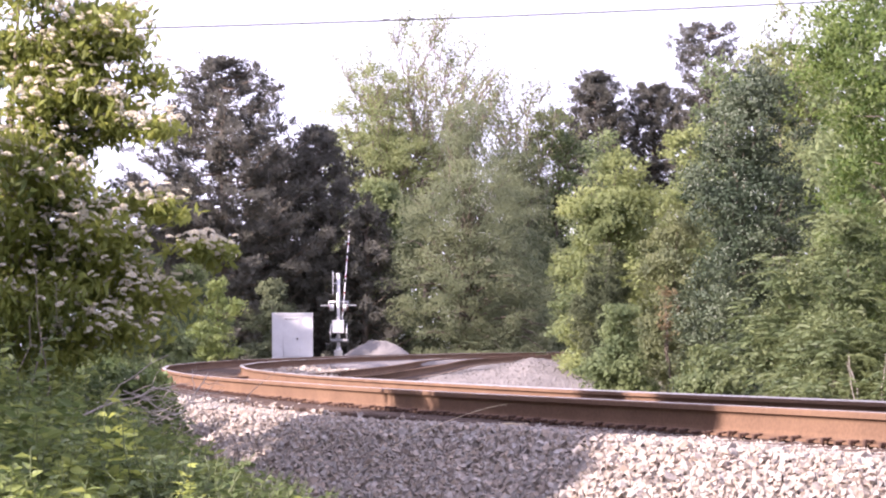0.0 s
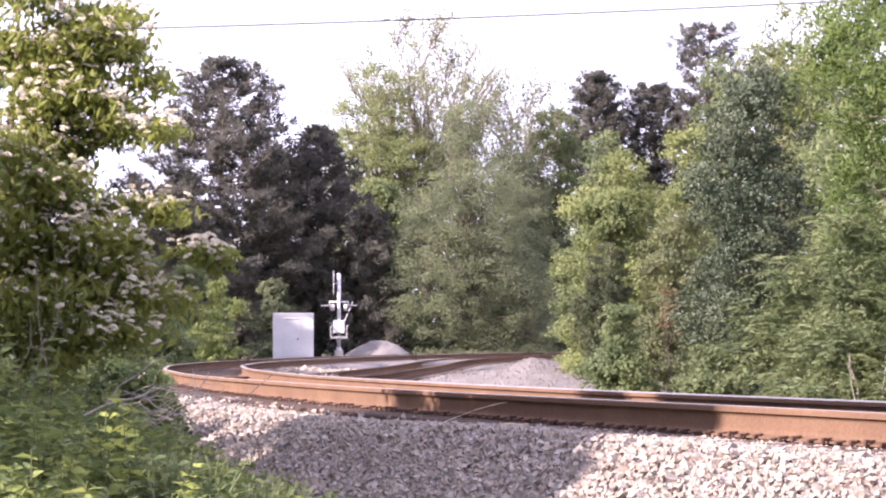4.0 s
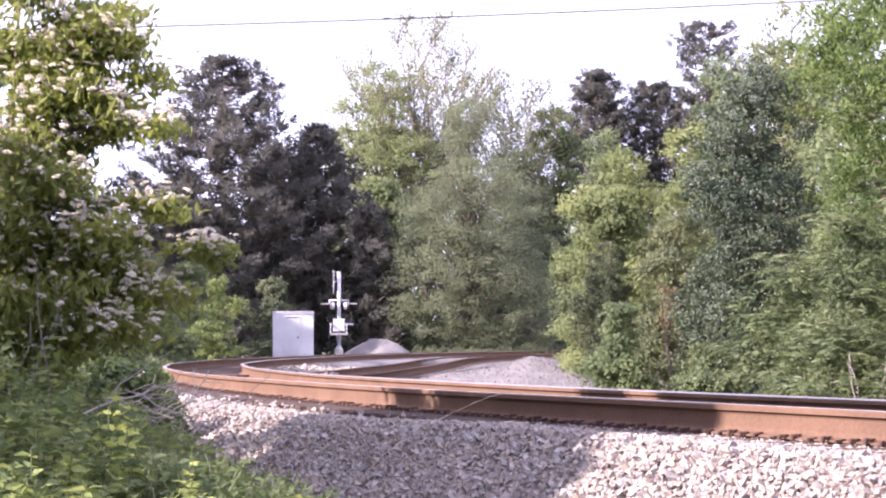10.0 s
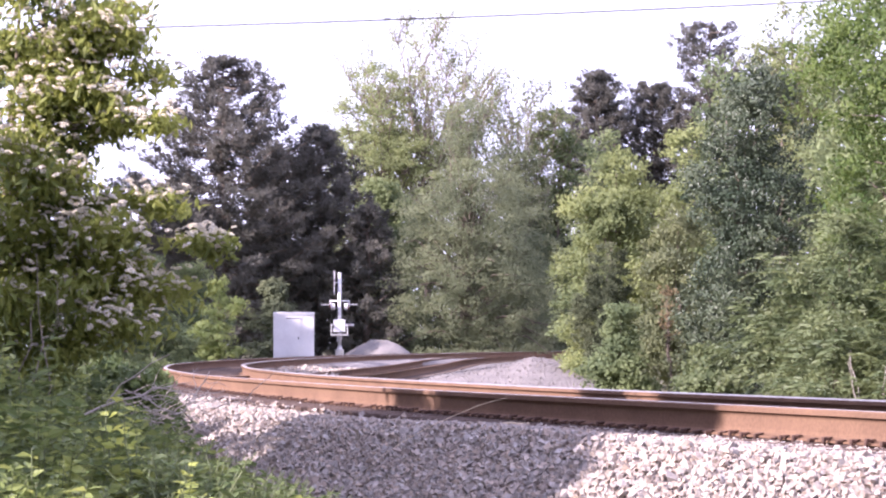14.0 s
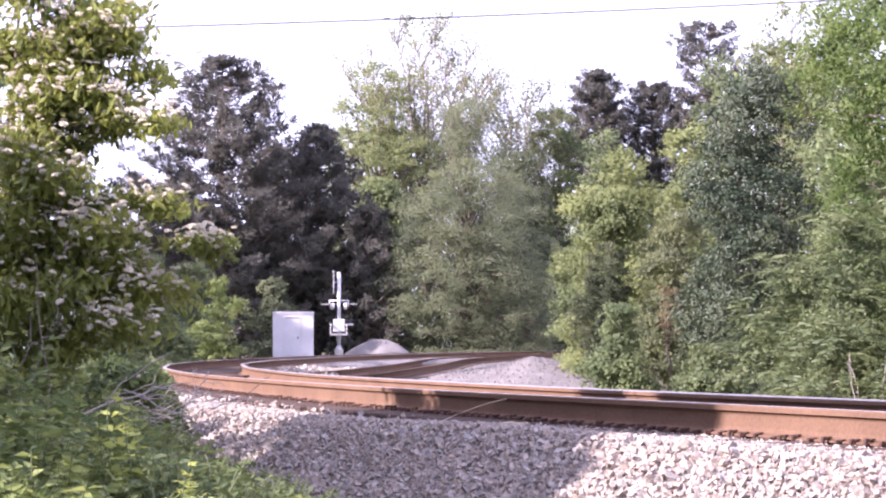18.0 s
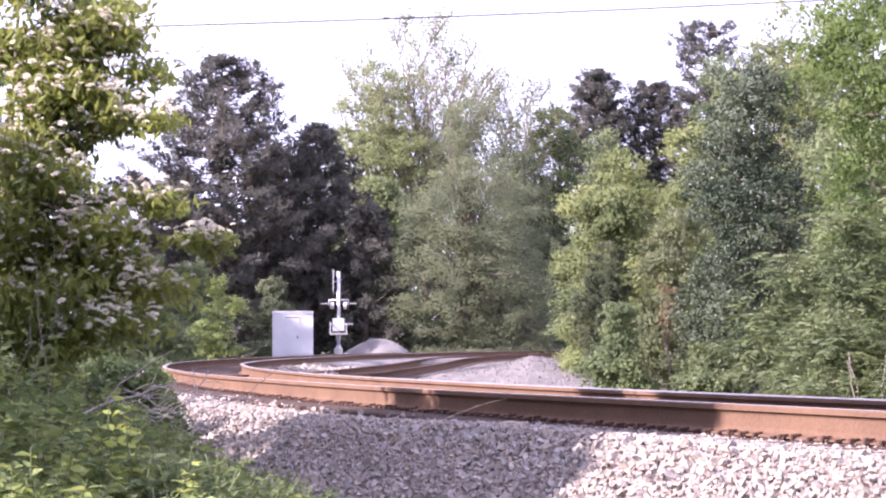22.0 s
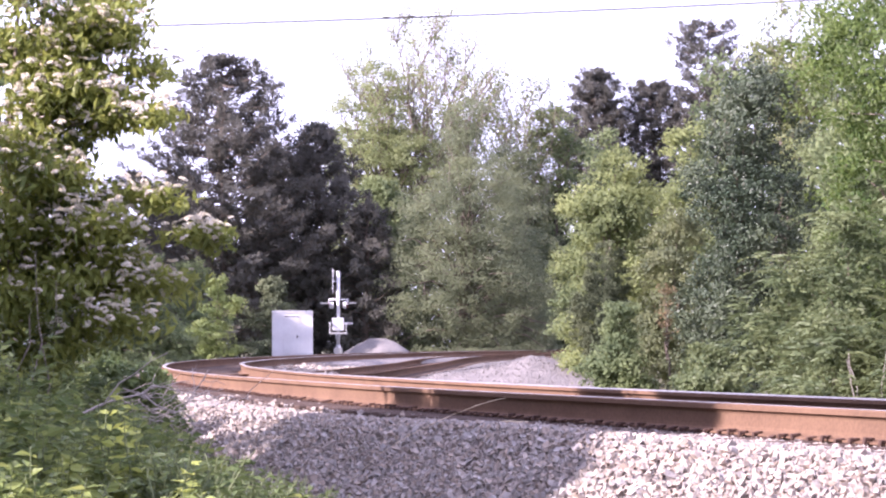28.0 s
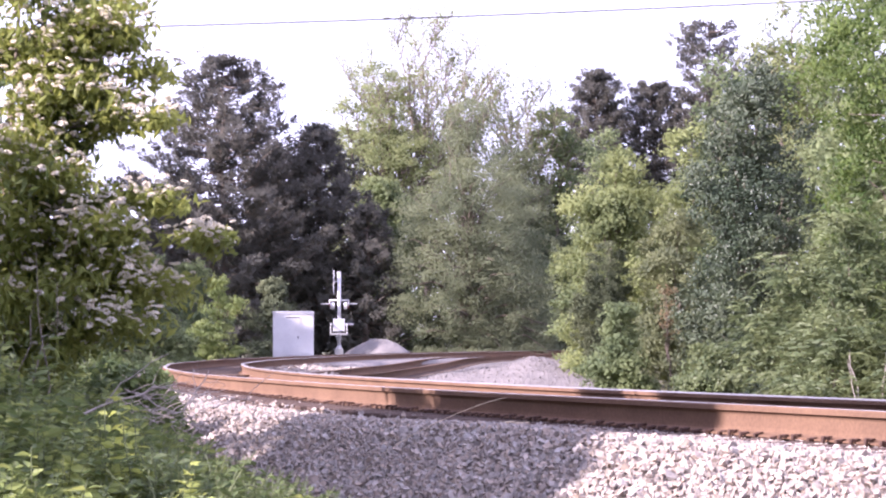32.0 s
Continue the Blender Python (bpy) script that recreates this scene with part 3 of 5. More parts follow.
def build_trees():
    # tall pines behind the crossing
    def pine(label, at, h, profile, branches, seed, group="pines", open_top=0.0, trunk=0.23):
        """Whorled limbs that turn up at the ends, each a flat fan set with round tufts of needles."""
        r = rng_of(seed)
        top = thing("pine_tree", label, "tree", at, 0, group)
        hs, rs = [p[0] for p in profile], [p[1] for p in profile]
        tk = [(np.array([[0, 0, h * k * 0.97 - 0.1] for k in np.linspace(0, 1, 8)]) + np.concatenate([[[0, 0, 0]], r.normal(0, 0.08, (7, 3)) * [1, 1, 0]]), trunk * np.linspace(1, 0.2, 8))]
        tufts, ways = [np.array([[0, 0, h - 0.1], [0.15, 0, h - 0.4], [-0.2, 0.1, h - 0.5]])], [np.tile([0, 0, 1.0], (3, 1))]
        for k in range(branches):
            u = (k + r.uniform(0, 1)) / branches
            if u > 0.6 and r.random() < open_top:
                continue
            z = hs[0] + (hs[-1] - hs[0]) * u
            reach = np.interp(z, hs, rs) * r.uniform(0.6, 1.15)
            a = k * 2.4 + r.normal(0, 0.3)
            out = np.array([math.cos(a), math.sin(a), 0])
            end = out * reach + [0, 0, min(z * h + reach * r.uniform(0.0, 0.3), h)]
            p = limb_path((0, 0, z * h - 0.12 * reach), end, r, -0.10, 6)
            tk.append((p, np.linspace(0.05, 0.015, 6)))
            m = int(6 + 3.2 * reach)
            t = r.uniform(0.25, 1.0, m) ** 0.75
            q = np.stack([np.interp(t * 5, np.arange(6), p[:, j]) for j in range(3)], axis=1)
            q += np.array([-out[1], out[0], 0]) * (r.uniform(-1, 1, m) * 0.30 * reach * (1.15 - t))[:, None] + r.normal(0, 0.10, (m, 3)) + [0, 0, 0.12]
            tufts.append(np.concatenate([q, end[None]]))
            ways.append(np.tile(out * 0.8 + [0, 0, 0.6], (m + 1, 1)))
        v, f = tubes(tk)
        part_of("trunk", mesh_of("trunk", v, f, M_BARK, smooth=True), top)
        c, w = np.concatenate(tufts), np.concatenate(ways)
        per = 17
        off = ball(r, len(c) * per, 0.35) + np.repeat(w, per, axis=0) * 0.25
        p = np.repeat(c, per, axis=0) + off * np.repeat(r.uniform(0.20, 0.38, len(c)), per)[:, None] * [1, 1, 0.85]
        lv, lf = leaf_arrays(p, 0.24, 0.34, r, up=0.2, out=off, outward=0.75, face=np.repeat(w, per, axis=0) * 0.7 + off * 0.5, facing=0.8)
        part_of("crown", mesh_of("crown", lv, lf, L_PINE), top)

    def open_tree(label, at, h, spread, seed, leaf, uprights=9, leaves=9, size=0.17, bark=None, lean=0.0):
        """Upright limbs that fork twice into thin twigs, with few small leaves at their ends."""
        r = rng_of(seed)
        top = thing("poplar_tree", label, "tree", at)
        tk, ends = [(limb_path((0, 0, -0.1), (lean * 0.4, 0, h * 0.5), r, 0.0, 6), h / 19 * np.linspace(0.24, 0.14, 6))], []
        for i in range(uprights):
            a = i * 2.4 + r.normal(0, 0.3)
            rad = spread * math.sqrt((i + 0.6) / uprights)
            e = np.array([math.cos(a) * rad + lean, math.sin(a) * rad, h * (1 - 0.30 * (rad / spread) ** 2) * r.uniform(0.9, 1.0)])
            main = limb_path((lean * 0.2, 0, h * r.uniform(0.2, 0.42)), e, r, 0.05, 9)
            tk.append((main, h / 19 * np.linspace(0.10, 0.018, 9)))
            for j in range(11):
                s0 = main[int(r.integers(3, 9))]
                b = a + r.normal(0, 1.1)
                length = r.uniform(0.9, 2.2) * h / 19
                e2 = s0 + np.array([math.cos(b) * 0.55, math.sin(b) * 0.55, 0.8]) * length
                e2[2] = min(e2[2], h)
                twig = limb_path(s0, e2, r, 0.05, 6)
                tk.append((twig, h / 19 * np.linspace(0.030, 0.012, 6)))
                for q in range(5):
                    s1 = twig[int(r.integers(1, 6))]
                    e3 = s1 + (r.normal(0, 0.34, 3) + [0, 0, r.uniform(0.15, 0.6)]) * h / 19
                    tk.append((limb_path(s1, e3, r, 0.04, 4), h / 19 * np.linspace(0.016, 0.008, 4)))
                    ends.append(np.linspace(s1, e3, 4)[1:])
        v, f = tubes(tk, 4)
        part_of("trunk", mesh_of("trunk", v, f, bark or M_TWIG, smooth=True), top)
        c = np.repeat(np.concatenate(ends), leaves // 3, axis=0)
        c = c + r.normal(0, 0.19 * h / 19, c.shape)
        lv, lf = leaf_arrays(c, size, 0.65, r, up=0.4, droop=0.3)
        part_of("crown", mesh_of("crown", lv, lf, leaf), top)

    pine("tall dark green pine with tufted branches behind the signal house", (-11.4, 131, -0.05), 15.4,
         [(0.02, 3.8), (0.2, 5.0), (0.45, 5.2), (0.60, 4.8), (0.72, 4.3), (0.84, 3.3), (0.93, 2.2), (1.0, 0.6)], 270, 21, open_top=0.25)
    pine("dark pine, lower and broad, behind the crossing gate", (-6.6, 134, -0.05), 12.1, [(0.02, 3.8), (0.3, 4.0), (0.55, 3.6), (0.75, 2.7), (0.9, 1.6), (1, 0.5)], 190, 22, open_top=0.1)
    pine("dark pine crowded among the others", (-8.9, 139, -0.05), 11.4, [(0.02, 3.2), (0.5, 3.8), (0.85, 2.2), (1, 0.6)], 130, 23)
    pine("dark pine at the edge of the woods", (-14.6, 138, -0.05), 9.6, [(0.02, 2.8), (0.5, 3.2), (0.85, 1.8), (1, 0.5)], 85, 24)
    pine("low dark pine behind the gravel heap", (-3.9, 131, -0.05), 7.8, [(0.0, 2.5), (0.4, 2.4), (0.8, 1.3), (1, 0.4)], 80, 28)
    # far pines above the woods
    crowny = [(0.50, 1.2), (0.62, 2.3), (0.78, 2.6), (0.9, 2.2), (1.0, 0.9)]
    pine("far pine with a rounded dark crown", (10.3, 172, 0.2), 18.9, crowny, 150, 25, "far pines")
    pine("far pine, half hidden by leafy trees", (14.4, 174, 0.2), 18.3, [(a, b * 1.15) for a, b in crowny], 150, 26, "far pines")
    pine("tallest far pine with open tufted top", (18.1, 172, 0.2), 22.3, [(0.55, 1.8), (0.7, 2.6), (0.85, 2.9), (0.95, 2.5), (1.0, 1.4)], 125, 27, "far pines", 0.3)
    # the tall pale deciduous trees and the vine-hung mass before them
    tree("poplar_tree", "tall pale-green tree with a full leafy crown", (-3.2, 147, 0.1), 17.0,
         [(0.25, 2.4), (0.5, 3.6), (0.7, 4.2), (0.85, 3.8), (1.0, 1.4)], L_POPLAR, 760, 0.62, 54, 0.17, 31, aspect=0.6, rough=0.5, limbs=90, trunk=0.28, bare=0.25, share=20)
    open_tree("tall pale tree, thin and twiggy against the sky", (-1.2, 150, 0.1), 19.9, 5.4, 32, L_POPLAR, 30, 12, size=0.15)
    open_tree("pale twiggy tree in young leaf beside the pines", (4.2, 151, 0.1), 16.6, 2.9, 30, L_POPLAR, 17, 9, size=0.15, lean=0.6)
    open_tree("thin pale-leaved tree standing above the dark glossy one", (8.35, 62, -0.4), 9.2, 0.8, 29, L_POPLAR, 9, 15, size=0.11, bark=M_BARK, lean=0.1)
    tree("broadleaf_tree", "grey-green tree hung with vines beside the line", (1.3, 131, 0.05), 13.2,
         [(0.0, 3.8), (0.25, 4.3), (0.5, 4.0), (0.72, 3.1), (0.88, 1.9), (1.0, 0.6)], L_VINE, 1100, 0.72, 84, 0.12, 33, aspect=0.6, rough=0.4, limbs=130, trunk=0.25, share=15)
    tree("broadleaf_tree", "fresh green tree at the edge of the pines", (-3.2, 140, 0.05), 9.6, [(0.0, 2.0), (0.4, 2.6), (0.75, 2.1), (1.0, 0.8)], L_MID, 460, 0.6, 48, 0.22, 34,
         aspect=0.6, limbs=20, trunk=0.18)
    tree("broadleaf_tree", "mid-green tree behind the line", (4.2, 148, 0.1), 12.2, [(0.0, 2.8), (0.4, 3.4), (0.75, 2.8), (1.0, 1.0)], L_VINE, 700, 0.75, 60, 0.15, 35,
         aspect=0.6, limbs=30, trunk=0.2)
    tree("broadleaf_tree", "green tree with a rounded top in the far woods", (6.9, 152, 0.1), 14.9, [(0.0, 2.8), (0.4, 3.2), (0.75, 2.6), (1.0, 1.0)], L_MID, 560, 0.65, 46, 0.25, 36,
         aspect=0.6, limbs=30, trunk=0.2)
    tree("broadleaf_tree", "blue-green bushy tree beyond the line", (5.8, 152, 0.05), 9.4, [(0.0, 3.0), (0.4, 3.4), (0.75, 2.4), (1.0, 0.8)], L_CEDAR, 520, 0.68, 70, 0.16, 37,
         aspect=0.6, limbs=20, trunk=0.16)
    tree("broadleaf_tree", "feathery green tree on the inside of the bend", (7.0, 104, 0.0), 9.7, [(0.0, 2.3), (0.4, 2.6), (0.7, 1.7), (0.9, 0.8), (1.0, 0.3)], L_MID, 600, 0.5, 48, 0.17, 38,
         aspect=0.5, limbs=30, trunk=0.16)
    tree("broadleaf_tree", "light green tree with drooping leaves", (9.6, 98, 0.0), 9.2, [(0.0, 2.4), (0.4, 2.8), (0.7, 2.2), (0.9, 1.3), (1.0, 0.6)], L_YELLOW, 600, 0.5, 46, 0.17, 39,
         aspect=0.5, limbs=30, trunk=0.16)
    tree("broadleaf_tree", "green tree closing the woods behind", (14.5, 128, 0.1), 15.0, [(0.0, 3.4), (0.5, 4.0), (0.8, 3.0), (1.0, 1.0)], L_MID, 420, 0.8, 36, 0.3, 40, aspect=0.6,
         limbs=30, trunk=0.2)
    # the wall of growth on the inside of the curve
    tree("roadside_tree", "yellow-green young tree leaning out to the light", (4.15, 61, -0.45), 5.7, [(0.0, 1.0), (0.3, 1.4), (0.6, 1.4), (0.8, 1.15), (1.0, 0.5)], L_YELLOW, 560,
         0.36, 60, 0.11, 41, aspect=0.5, boughs=5, limbs=30, trunk=0.09, sway=0.5, rough=0.55, share=14)
    r = rng_of(42)
    plume = []
    for k in range(26):
        a, z0 = r.uniform(0, 6.28), r.uniform(0.1, 2.1)
        out = np.array([math.cos(a) * 0.5 - 0.15, math.sin(a) * 0.5, 0]) * (1.5 - 0.35 * z0)
        tip = out + [0, 0, z0 + r.uniform(0.9, 1.5)]
        t = r.uniform(0, 1, 26)[:, None]
        plume.append(np.array([0, 0, z0]) * (1 - t) + tip * t + np.sin(t * 3.14) * out * 0.35 + r.normal(0, 1, (26, 3)) * 0.16 * (1.08 - t))
    tree("cedar_bush", "dark feathery cedar beside the stone bank", (3.75, 57, -0.5), 3.8, [(0.0, 0.85), (1.0, 0.25)], L_CEDAR, 60, 0.13, 40, 0.10, 42, aspect=0.22,
         limbs=30, trunk=0.07, needles=True, category="bush", places=np.concatenate(plume))
    tree("climbing_bush", "mixed green and yellowish vines over a bush", (5.2, 56, -0.5), 4.0, [(0.0, 0.9), (0.4, 1.1), (0.7, 0.95), (1.0, 0.4)], L_OLIVE, 340, 0.28, 60, 0.085, 43,
         boughs=3, limbs=14, trunk=0.06, sway=0.4, category="bush", droop=0.5, share=12)
    tree("holly_tree", "dense dark tree with small glossy leaves", (5.8, 51, -0.5), 6.75, [(0.0, 0.9), (0.3, 1.15), (0.6, 1.25), (0.8, 1.1), (0.92, 0.8), (1.0, 0.35)], L_GLOSSY, 1000,
         0.27, 70, 0.066, 44, aspect=0.6, boughs=3, limbs=20, trunk=0.1, sway=0.3, rough=0.25, lean=(0.55, 0), share=26, facing=0.55)
    tree("broadleaf_tree", "tall bright green tree overhanging the line", (8.85, 41, -0.5), 8.9, [(0.1, 1.4), (0.4, 2.2), (0.65, 2.5), (0.85, 2.4), (1.0, 1.6)], L_BRIGHT, 1400,
         0.36, 62, 0.088, 45, aspect=0.55, boughs=6, limbs=50, trunk=0.14, sway=0.6, rough=0.5, share=48)
    tree("broadleaf_tree", "green tree in the thicket behind", (9.6, 58, -0.4), 7.4, [(0.0, 2.0), (0.5, 2.2), (0.8, 1.7), (1.0, 0.6)], L_MID, 420, 0.5, 46, 0.14, 49, limbs=20, trunk=0.1)
    tree("broadleaf_tree", "leafy green tree filling the wood behind", (9.4, 48, -0.5), 9.0, [(0.1, 1.8), (0.5, 2.3), (0.8, 2.3), (1.0, 1.5)], L_MID, 420, 0.5, 40, 0.16, 69, limbs=24, trunk=0.12)
    tree("broadleaf_tree", "tall green tree behind the glossy one", (9.2, 63, -0.4), 9.0, [(0.1, 1.8), (0.5, 2.2), (0.8, 1.9), (1.0, 0.9)], L_MID, 460, 0.5, 46, 0.14, 59, limbs=24, trunk=0.12)
    tree("broadleaf_tree", "green tree deep in the thicket", (8.6, 48, -0.45), 5.0, [(0.0, 1.6), (0.5, 1.8), (0.8, 1.4), (1.0, 0.5)], L_MID, 380, 0.42, 46, 0.12, 50, limbs=20, trunk=0.09)
    for lab, x, y, h, w, seed in [("sprawling green bush with long compound leaves", 5.55, 41.0, 2.3, 0.75, 46), ("green bush with arching leaf sprays by the rail", 6.3, 39.0, 3.0, 0.95, 47),
                                  ("tall green bush with drooping compound leaves", 7.5, 38.0, 3.5, 1.0, 146), ("low spreading bush with compound leaves", 5.7, 37.0, 1.6, 0.75, 147),
                                  ("low bush of compound leaves near the rail", 6.9, 35.5, 1.5, 0.7, 148)]:
        tree("sumac_bush", lab, (x, y, -0.55), h, [(0.0, w * 0.8), (0.3, w), (0.6, w * 0.95), (0.85, w * 0.7), (1.0, w * 0.4)], L_SUMAC, int(170 * w * h ** 0.5), 0.26, 40, 0.085, seed,
             aspect=0.42, boughs=4, limbs=20, trunk=0.05, sway=0.6, category="bush", droop=0.5, fronds=int(60 * w), share=16, rough=0.8, group="compound-leaved bushes")
    r = rng_of(156)
    brown = np.stack([r.normal(0, 0.10, 26), r.normal(0, 0.12, 26), r.uniform(1.2, 2.25, 26)], axis=1)
    tree("withered_bush", "slender bush with withered brown leaves among the green", (4.55, 51.6, -0.5), 2.4, [(0.5, 0.2), (1.0, 0.1)], L_WITHERED, 30, 0.13, 16, 0.06, 156, limbs=14, trunk=0.025,
         category="bush", droop=0.6, places=brown)
    tree("low_bush", "dark green bush at the end of the stone bank", (3.55, 51.5, -0.5), 1.9, [(0.0, 0.7), (0.5, 0.75), (1.0, 0.3)], L_MID, 150, 0.26, 56, 0.10, 149, limbs=10, trunk=0.04,
         category="bush", droop=0.4)
    tree("low_bush", "low green bush at the foot of the trees", (4.75, 45, -0.55), 1.05, [(0.0, 0.8), (0.5, 0.8), (1.0, 0.3)], L_SUMAC, 170, 0.26, 56, 0.10, 48, limbs=10, trunk=0.04,
         category="bush", droop=0.4)
    for x, y, h, w, seed in [(-3.2, 24.0, 0.95, 0.34, 161), (-3.55, 22.8, 1.35, 0.48, 162), (-2.85, 22.0, 1.0, 0.38, 163), (-2.55, 21.5, 0.95, 0.30, 167), (-2.75, 23.2, 0.95, 0.36, 168), (-5.0, 30.0, 1.5, 0.6, 169), (-4.55, 29.0, 1.25, 0.5, 170), (-6.0, 45.0, 0.95, 0.42, 164), (-6.6, 50.0, 1.0, 0.5, 165), (-5.75, 41.0, 0.75, 0.36, 166)]:
        tree("low_bush", "leafy green undergrowth beside the stones", (x, y, -0.62), h, [(0.0, w), (0.5, w), (0.85, w * 0.7), (1.0, w * 0.4)], L_UNDER, 100, 0.15, 34, 0.085, seed, aspect=0.42,
             boughs=2, limbs=10, trunk=0.02, sway=0.5, category="bush", droop=0.4, group="undergrowth")
    # growth outside the bend, before the pines
    tree("sapling", "bright yellow-green sapling in the sun", (-8.5, 96, -0.05), 3.2, [(0.0, 0.8), (0.4, 0.9), (0.75, 0.65), (1.0, 0.3)], L_SAPLING, 130, 0.26, 40, 0.13, 51, rough=0.7, limbs=14, trunk=0.05)
    for x, y, h, s, mat, seed, lab in [(-10.2, 104, 4.0, 1.5, L_MID, 52, "shadowy green bush near the signal house"), (-7.7, 115, 3.6, 1.3, L_CEDAR, 53, "dark green bush behind the signal house"),
                                       (-8.3, 72, 2.2, 1.0, L_MID, 54, "green bush at the edge of the bend"), (-12.6, 108, 5.0, 1.9, L_MID, 55, "tall green bush under the pines"),
                                       (-15.4, 106, 5.4, 2.0, L_VINE, 56, "broad green bush under the pines, greyed as by haze"),
                                       (-11.2, 90, 2.6, 1.2, L_MID, 58, "low green bush outside the bend")]:
        tree("low_bush", lab, (x, y, -0.08), h, [(0.0, s), (0.5, s * 1.1), (0.8, s * 0.8), (1.0, s * 0.3)], mat, int(150 * s), 0.3 * s ** 0.5, 38, 0.16, seed, limbs=14, trunk=0.06, category="bush")
    for x, y, h, s, seed in [(-2.6, 143, 5.0, 2.4, 151), (1.6, 145, 5.0, 2.6, 152), (6.0, 150, 5.4, 2.6, 153), (9.8, 158, 5.6, 2.6, 155), (10.5, 140, 5.0, 2.4, 154)]:
        tree("low_bush", "green bush at the foot of the far trees, greyed as by haze", (x, y, 0.0), h, [(0.0, s), (0.5, s * 1.05), (0.8, s * 0.8), (1.0, s * 0.3)], L_VINE, 260, 0.5, 44, 0.17, seed, limbs=12,
             trunk=0.06, category="bush", group="far undergrowth")
    # woods added out of view to the west, whose shade falls across the line
    shade = [(0.06, 1.2), (0.3, 1.5), (0.7, 1.6), (0.92, 1.4), (1.0, 0.8)]
    for k, (x, y, h, s) in enumerate([(-4.9, 16.3, 5.6, 0.8), (-4.9, 14.9, 7.2, 0.85), (-24, 99, 14, 3.0), (-24, 92, 14, 3.0), (-23, 103.5, 16, 3.0), (-24, 121, 16, 3.0), (-24, 127.5, 16, 3.0),
                                      (-20, 80, 12, 2.6), (-18, 68, 12, 2.6), (-16.5, 57, 11, 2.4), (-15.5, 48, 10, 2.2)]):
        tree("broadleaf_tree", "unseen leafy tree added to shade the line and the crossing", (x, y, -0.5), h, [(a, b * s) for a, b in shade], L_MID, int((560 if s < 1 else 330) / s ** 0.6), 0.38 * s, 26, 0.185 * s, 60 + k, aspect=0.6,
             limbs=20, trunk=0.05 * s, group="shade trees")
    r = rng_of(61)
    # unseen crown, its leaf boxes cut to the shadow's outline on rail and stones
    high = np.stack([r.uniform(-0.5, 0.3, 330), r.uniform(-0.85, 1.0, 330), r.uniform(4.72, 6.0, 330)], axis=1)
    low = np.stack([r.uniform(-0.4, 0.3, 260), r.uniform(0.45, 1.5, 260), r.uniform(2.6, 5.0, 260)], axis=1)
    skirt = np.stack([r.uniform(-0.4, 0.3, 220), r.uniform(-1.35, 0.7, 220), r.uniform(2.6, 3.75, 220)], axis=1)
    waist = np.stack([r.uniform(-0.4, 0.3, 120), r.uniform(-0.55, 0.7, 120), r.uniform(3.7, 4.6, 120)], axis=1)
    high = np.concatenate([high, low, skirt, waist])
    tree("broadleaf_tree", "unseen leafy tree shaped to cast the shadow edge on the rail", (-4.9, 13.3, -0.5), 6.2, [(0.75, 0.9), (1.0, 0.5)], L_MID, 60, 0.3, 40, 0.19, 62, aspect=0.6, limbs=24,
         trunk=0.06, group="shade trees", places=high)
    # unseen crown added to fill that shadow
    dense = np.stack([r.uniform(-0.4, 0.3, 430), r.uniform(-1.85, 0.9, 430), r.uniform(1.9, 4.5, 430)], axis=1)
    tree("broadleaf_tree", "unseen dense leafy tree added to shade the stones", (-4.9, 15.6, -0.5), 4.9, [(0.4, 0.9), (1.0, 0.5)], L_MID, 60, 0.3, 44, 0.17, 63, aspect=0.6, limbs=30, trunk=0.06,
         group="shade trees", places=dense)
    # unseen bush added to keep sun off the shrub's lower left
    tree("shading_bush", "unseen dense bush added to shade the flowering shrub", (-5.3, 17.1, -0.55), 3.9, [(0.0, 0.9), (0.5, 1.0), (0.85, 0.8), (1.0, 0.4)], L_MID, 330, 0.3, 40, 0.17, 64, aspect=0.6,
         limbs=16, trunk=0.05, category="bush", group="thicket")
    # unseen bushes added behind and beside the camera to block low sky light
    for k, (x, y, h) in enumerate([(-7.2, 10.5, 5.2), (-7.4, 7.2, 5.4), (-7.0, 18.4, 4.4), (-7.6, 21.3, 3.3), (-7.6, 24.4, 2.9), (-8.2, 28.0, 3.0), (-9.4, 33.0, 3.2), (-10.6, 38.5, 3.4), (-6.4, 3.6, 4.8),
                                   (-6.0, 0.0, 4.4)]):
        tree("shading_bush", "unseen leafy bush added to block low sky light", (x, y, -0.5), h, [(0.0, 1.3), (0.4, 1.6), (0.8, 1.3), (1.0, 0.6)], L_MID, 150, 0.5, 24, 0.22, 160 + k, aspect=0.6,
             limbs=12, trunk=0.05, category="bush", group="thicket")
    # the far woods, one mass
    r = rng_of(99)
    n = 2000
    x = r.uniform(-60, 70, n)
    h = (10.5 + 2.0 * np.sin(x * 0.35) + 1.5 * np.sin(x * 0.9 + 1)) * np.where(x < -9, 0.7, 1) * r.uniform(0.02, 1, n) ** 0.7
    c = np.stack([x, 192 + r.normal(0, 3, n), h], axis=1)
    p = np.repeat(c, 22, axis=0) + ball(r, n * 22, 0.5) * 1.2
    lv, lf = leaf_arrays(p, 0.55, 0.6, r)
    tagged(new("far_woods", mesh_of("far_woods", lv, lf, L_VINE)), "grey-green far woods beyond the bend", "woods", kind="stuff")


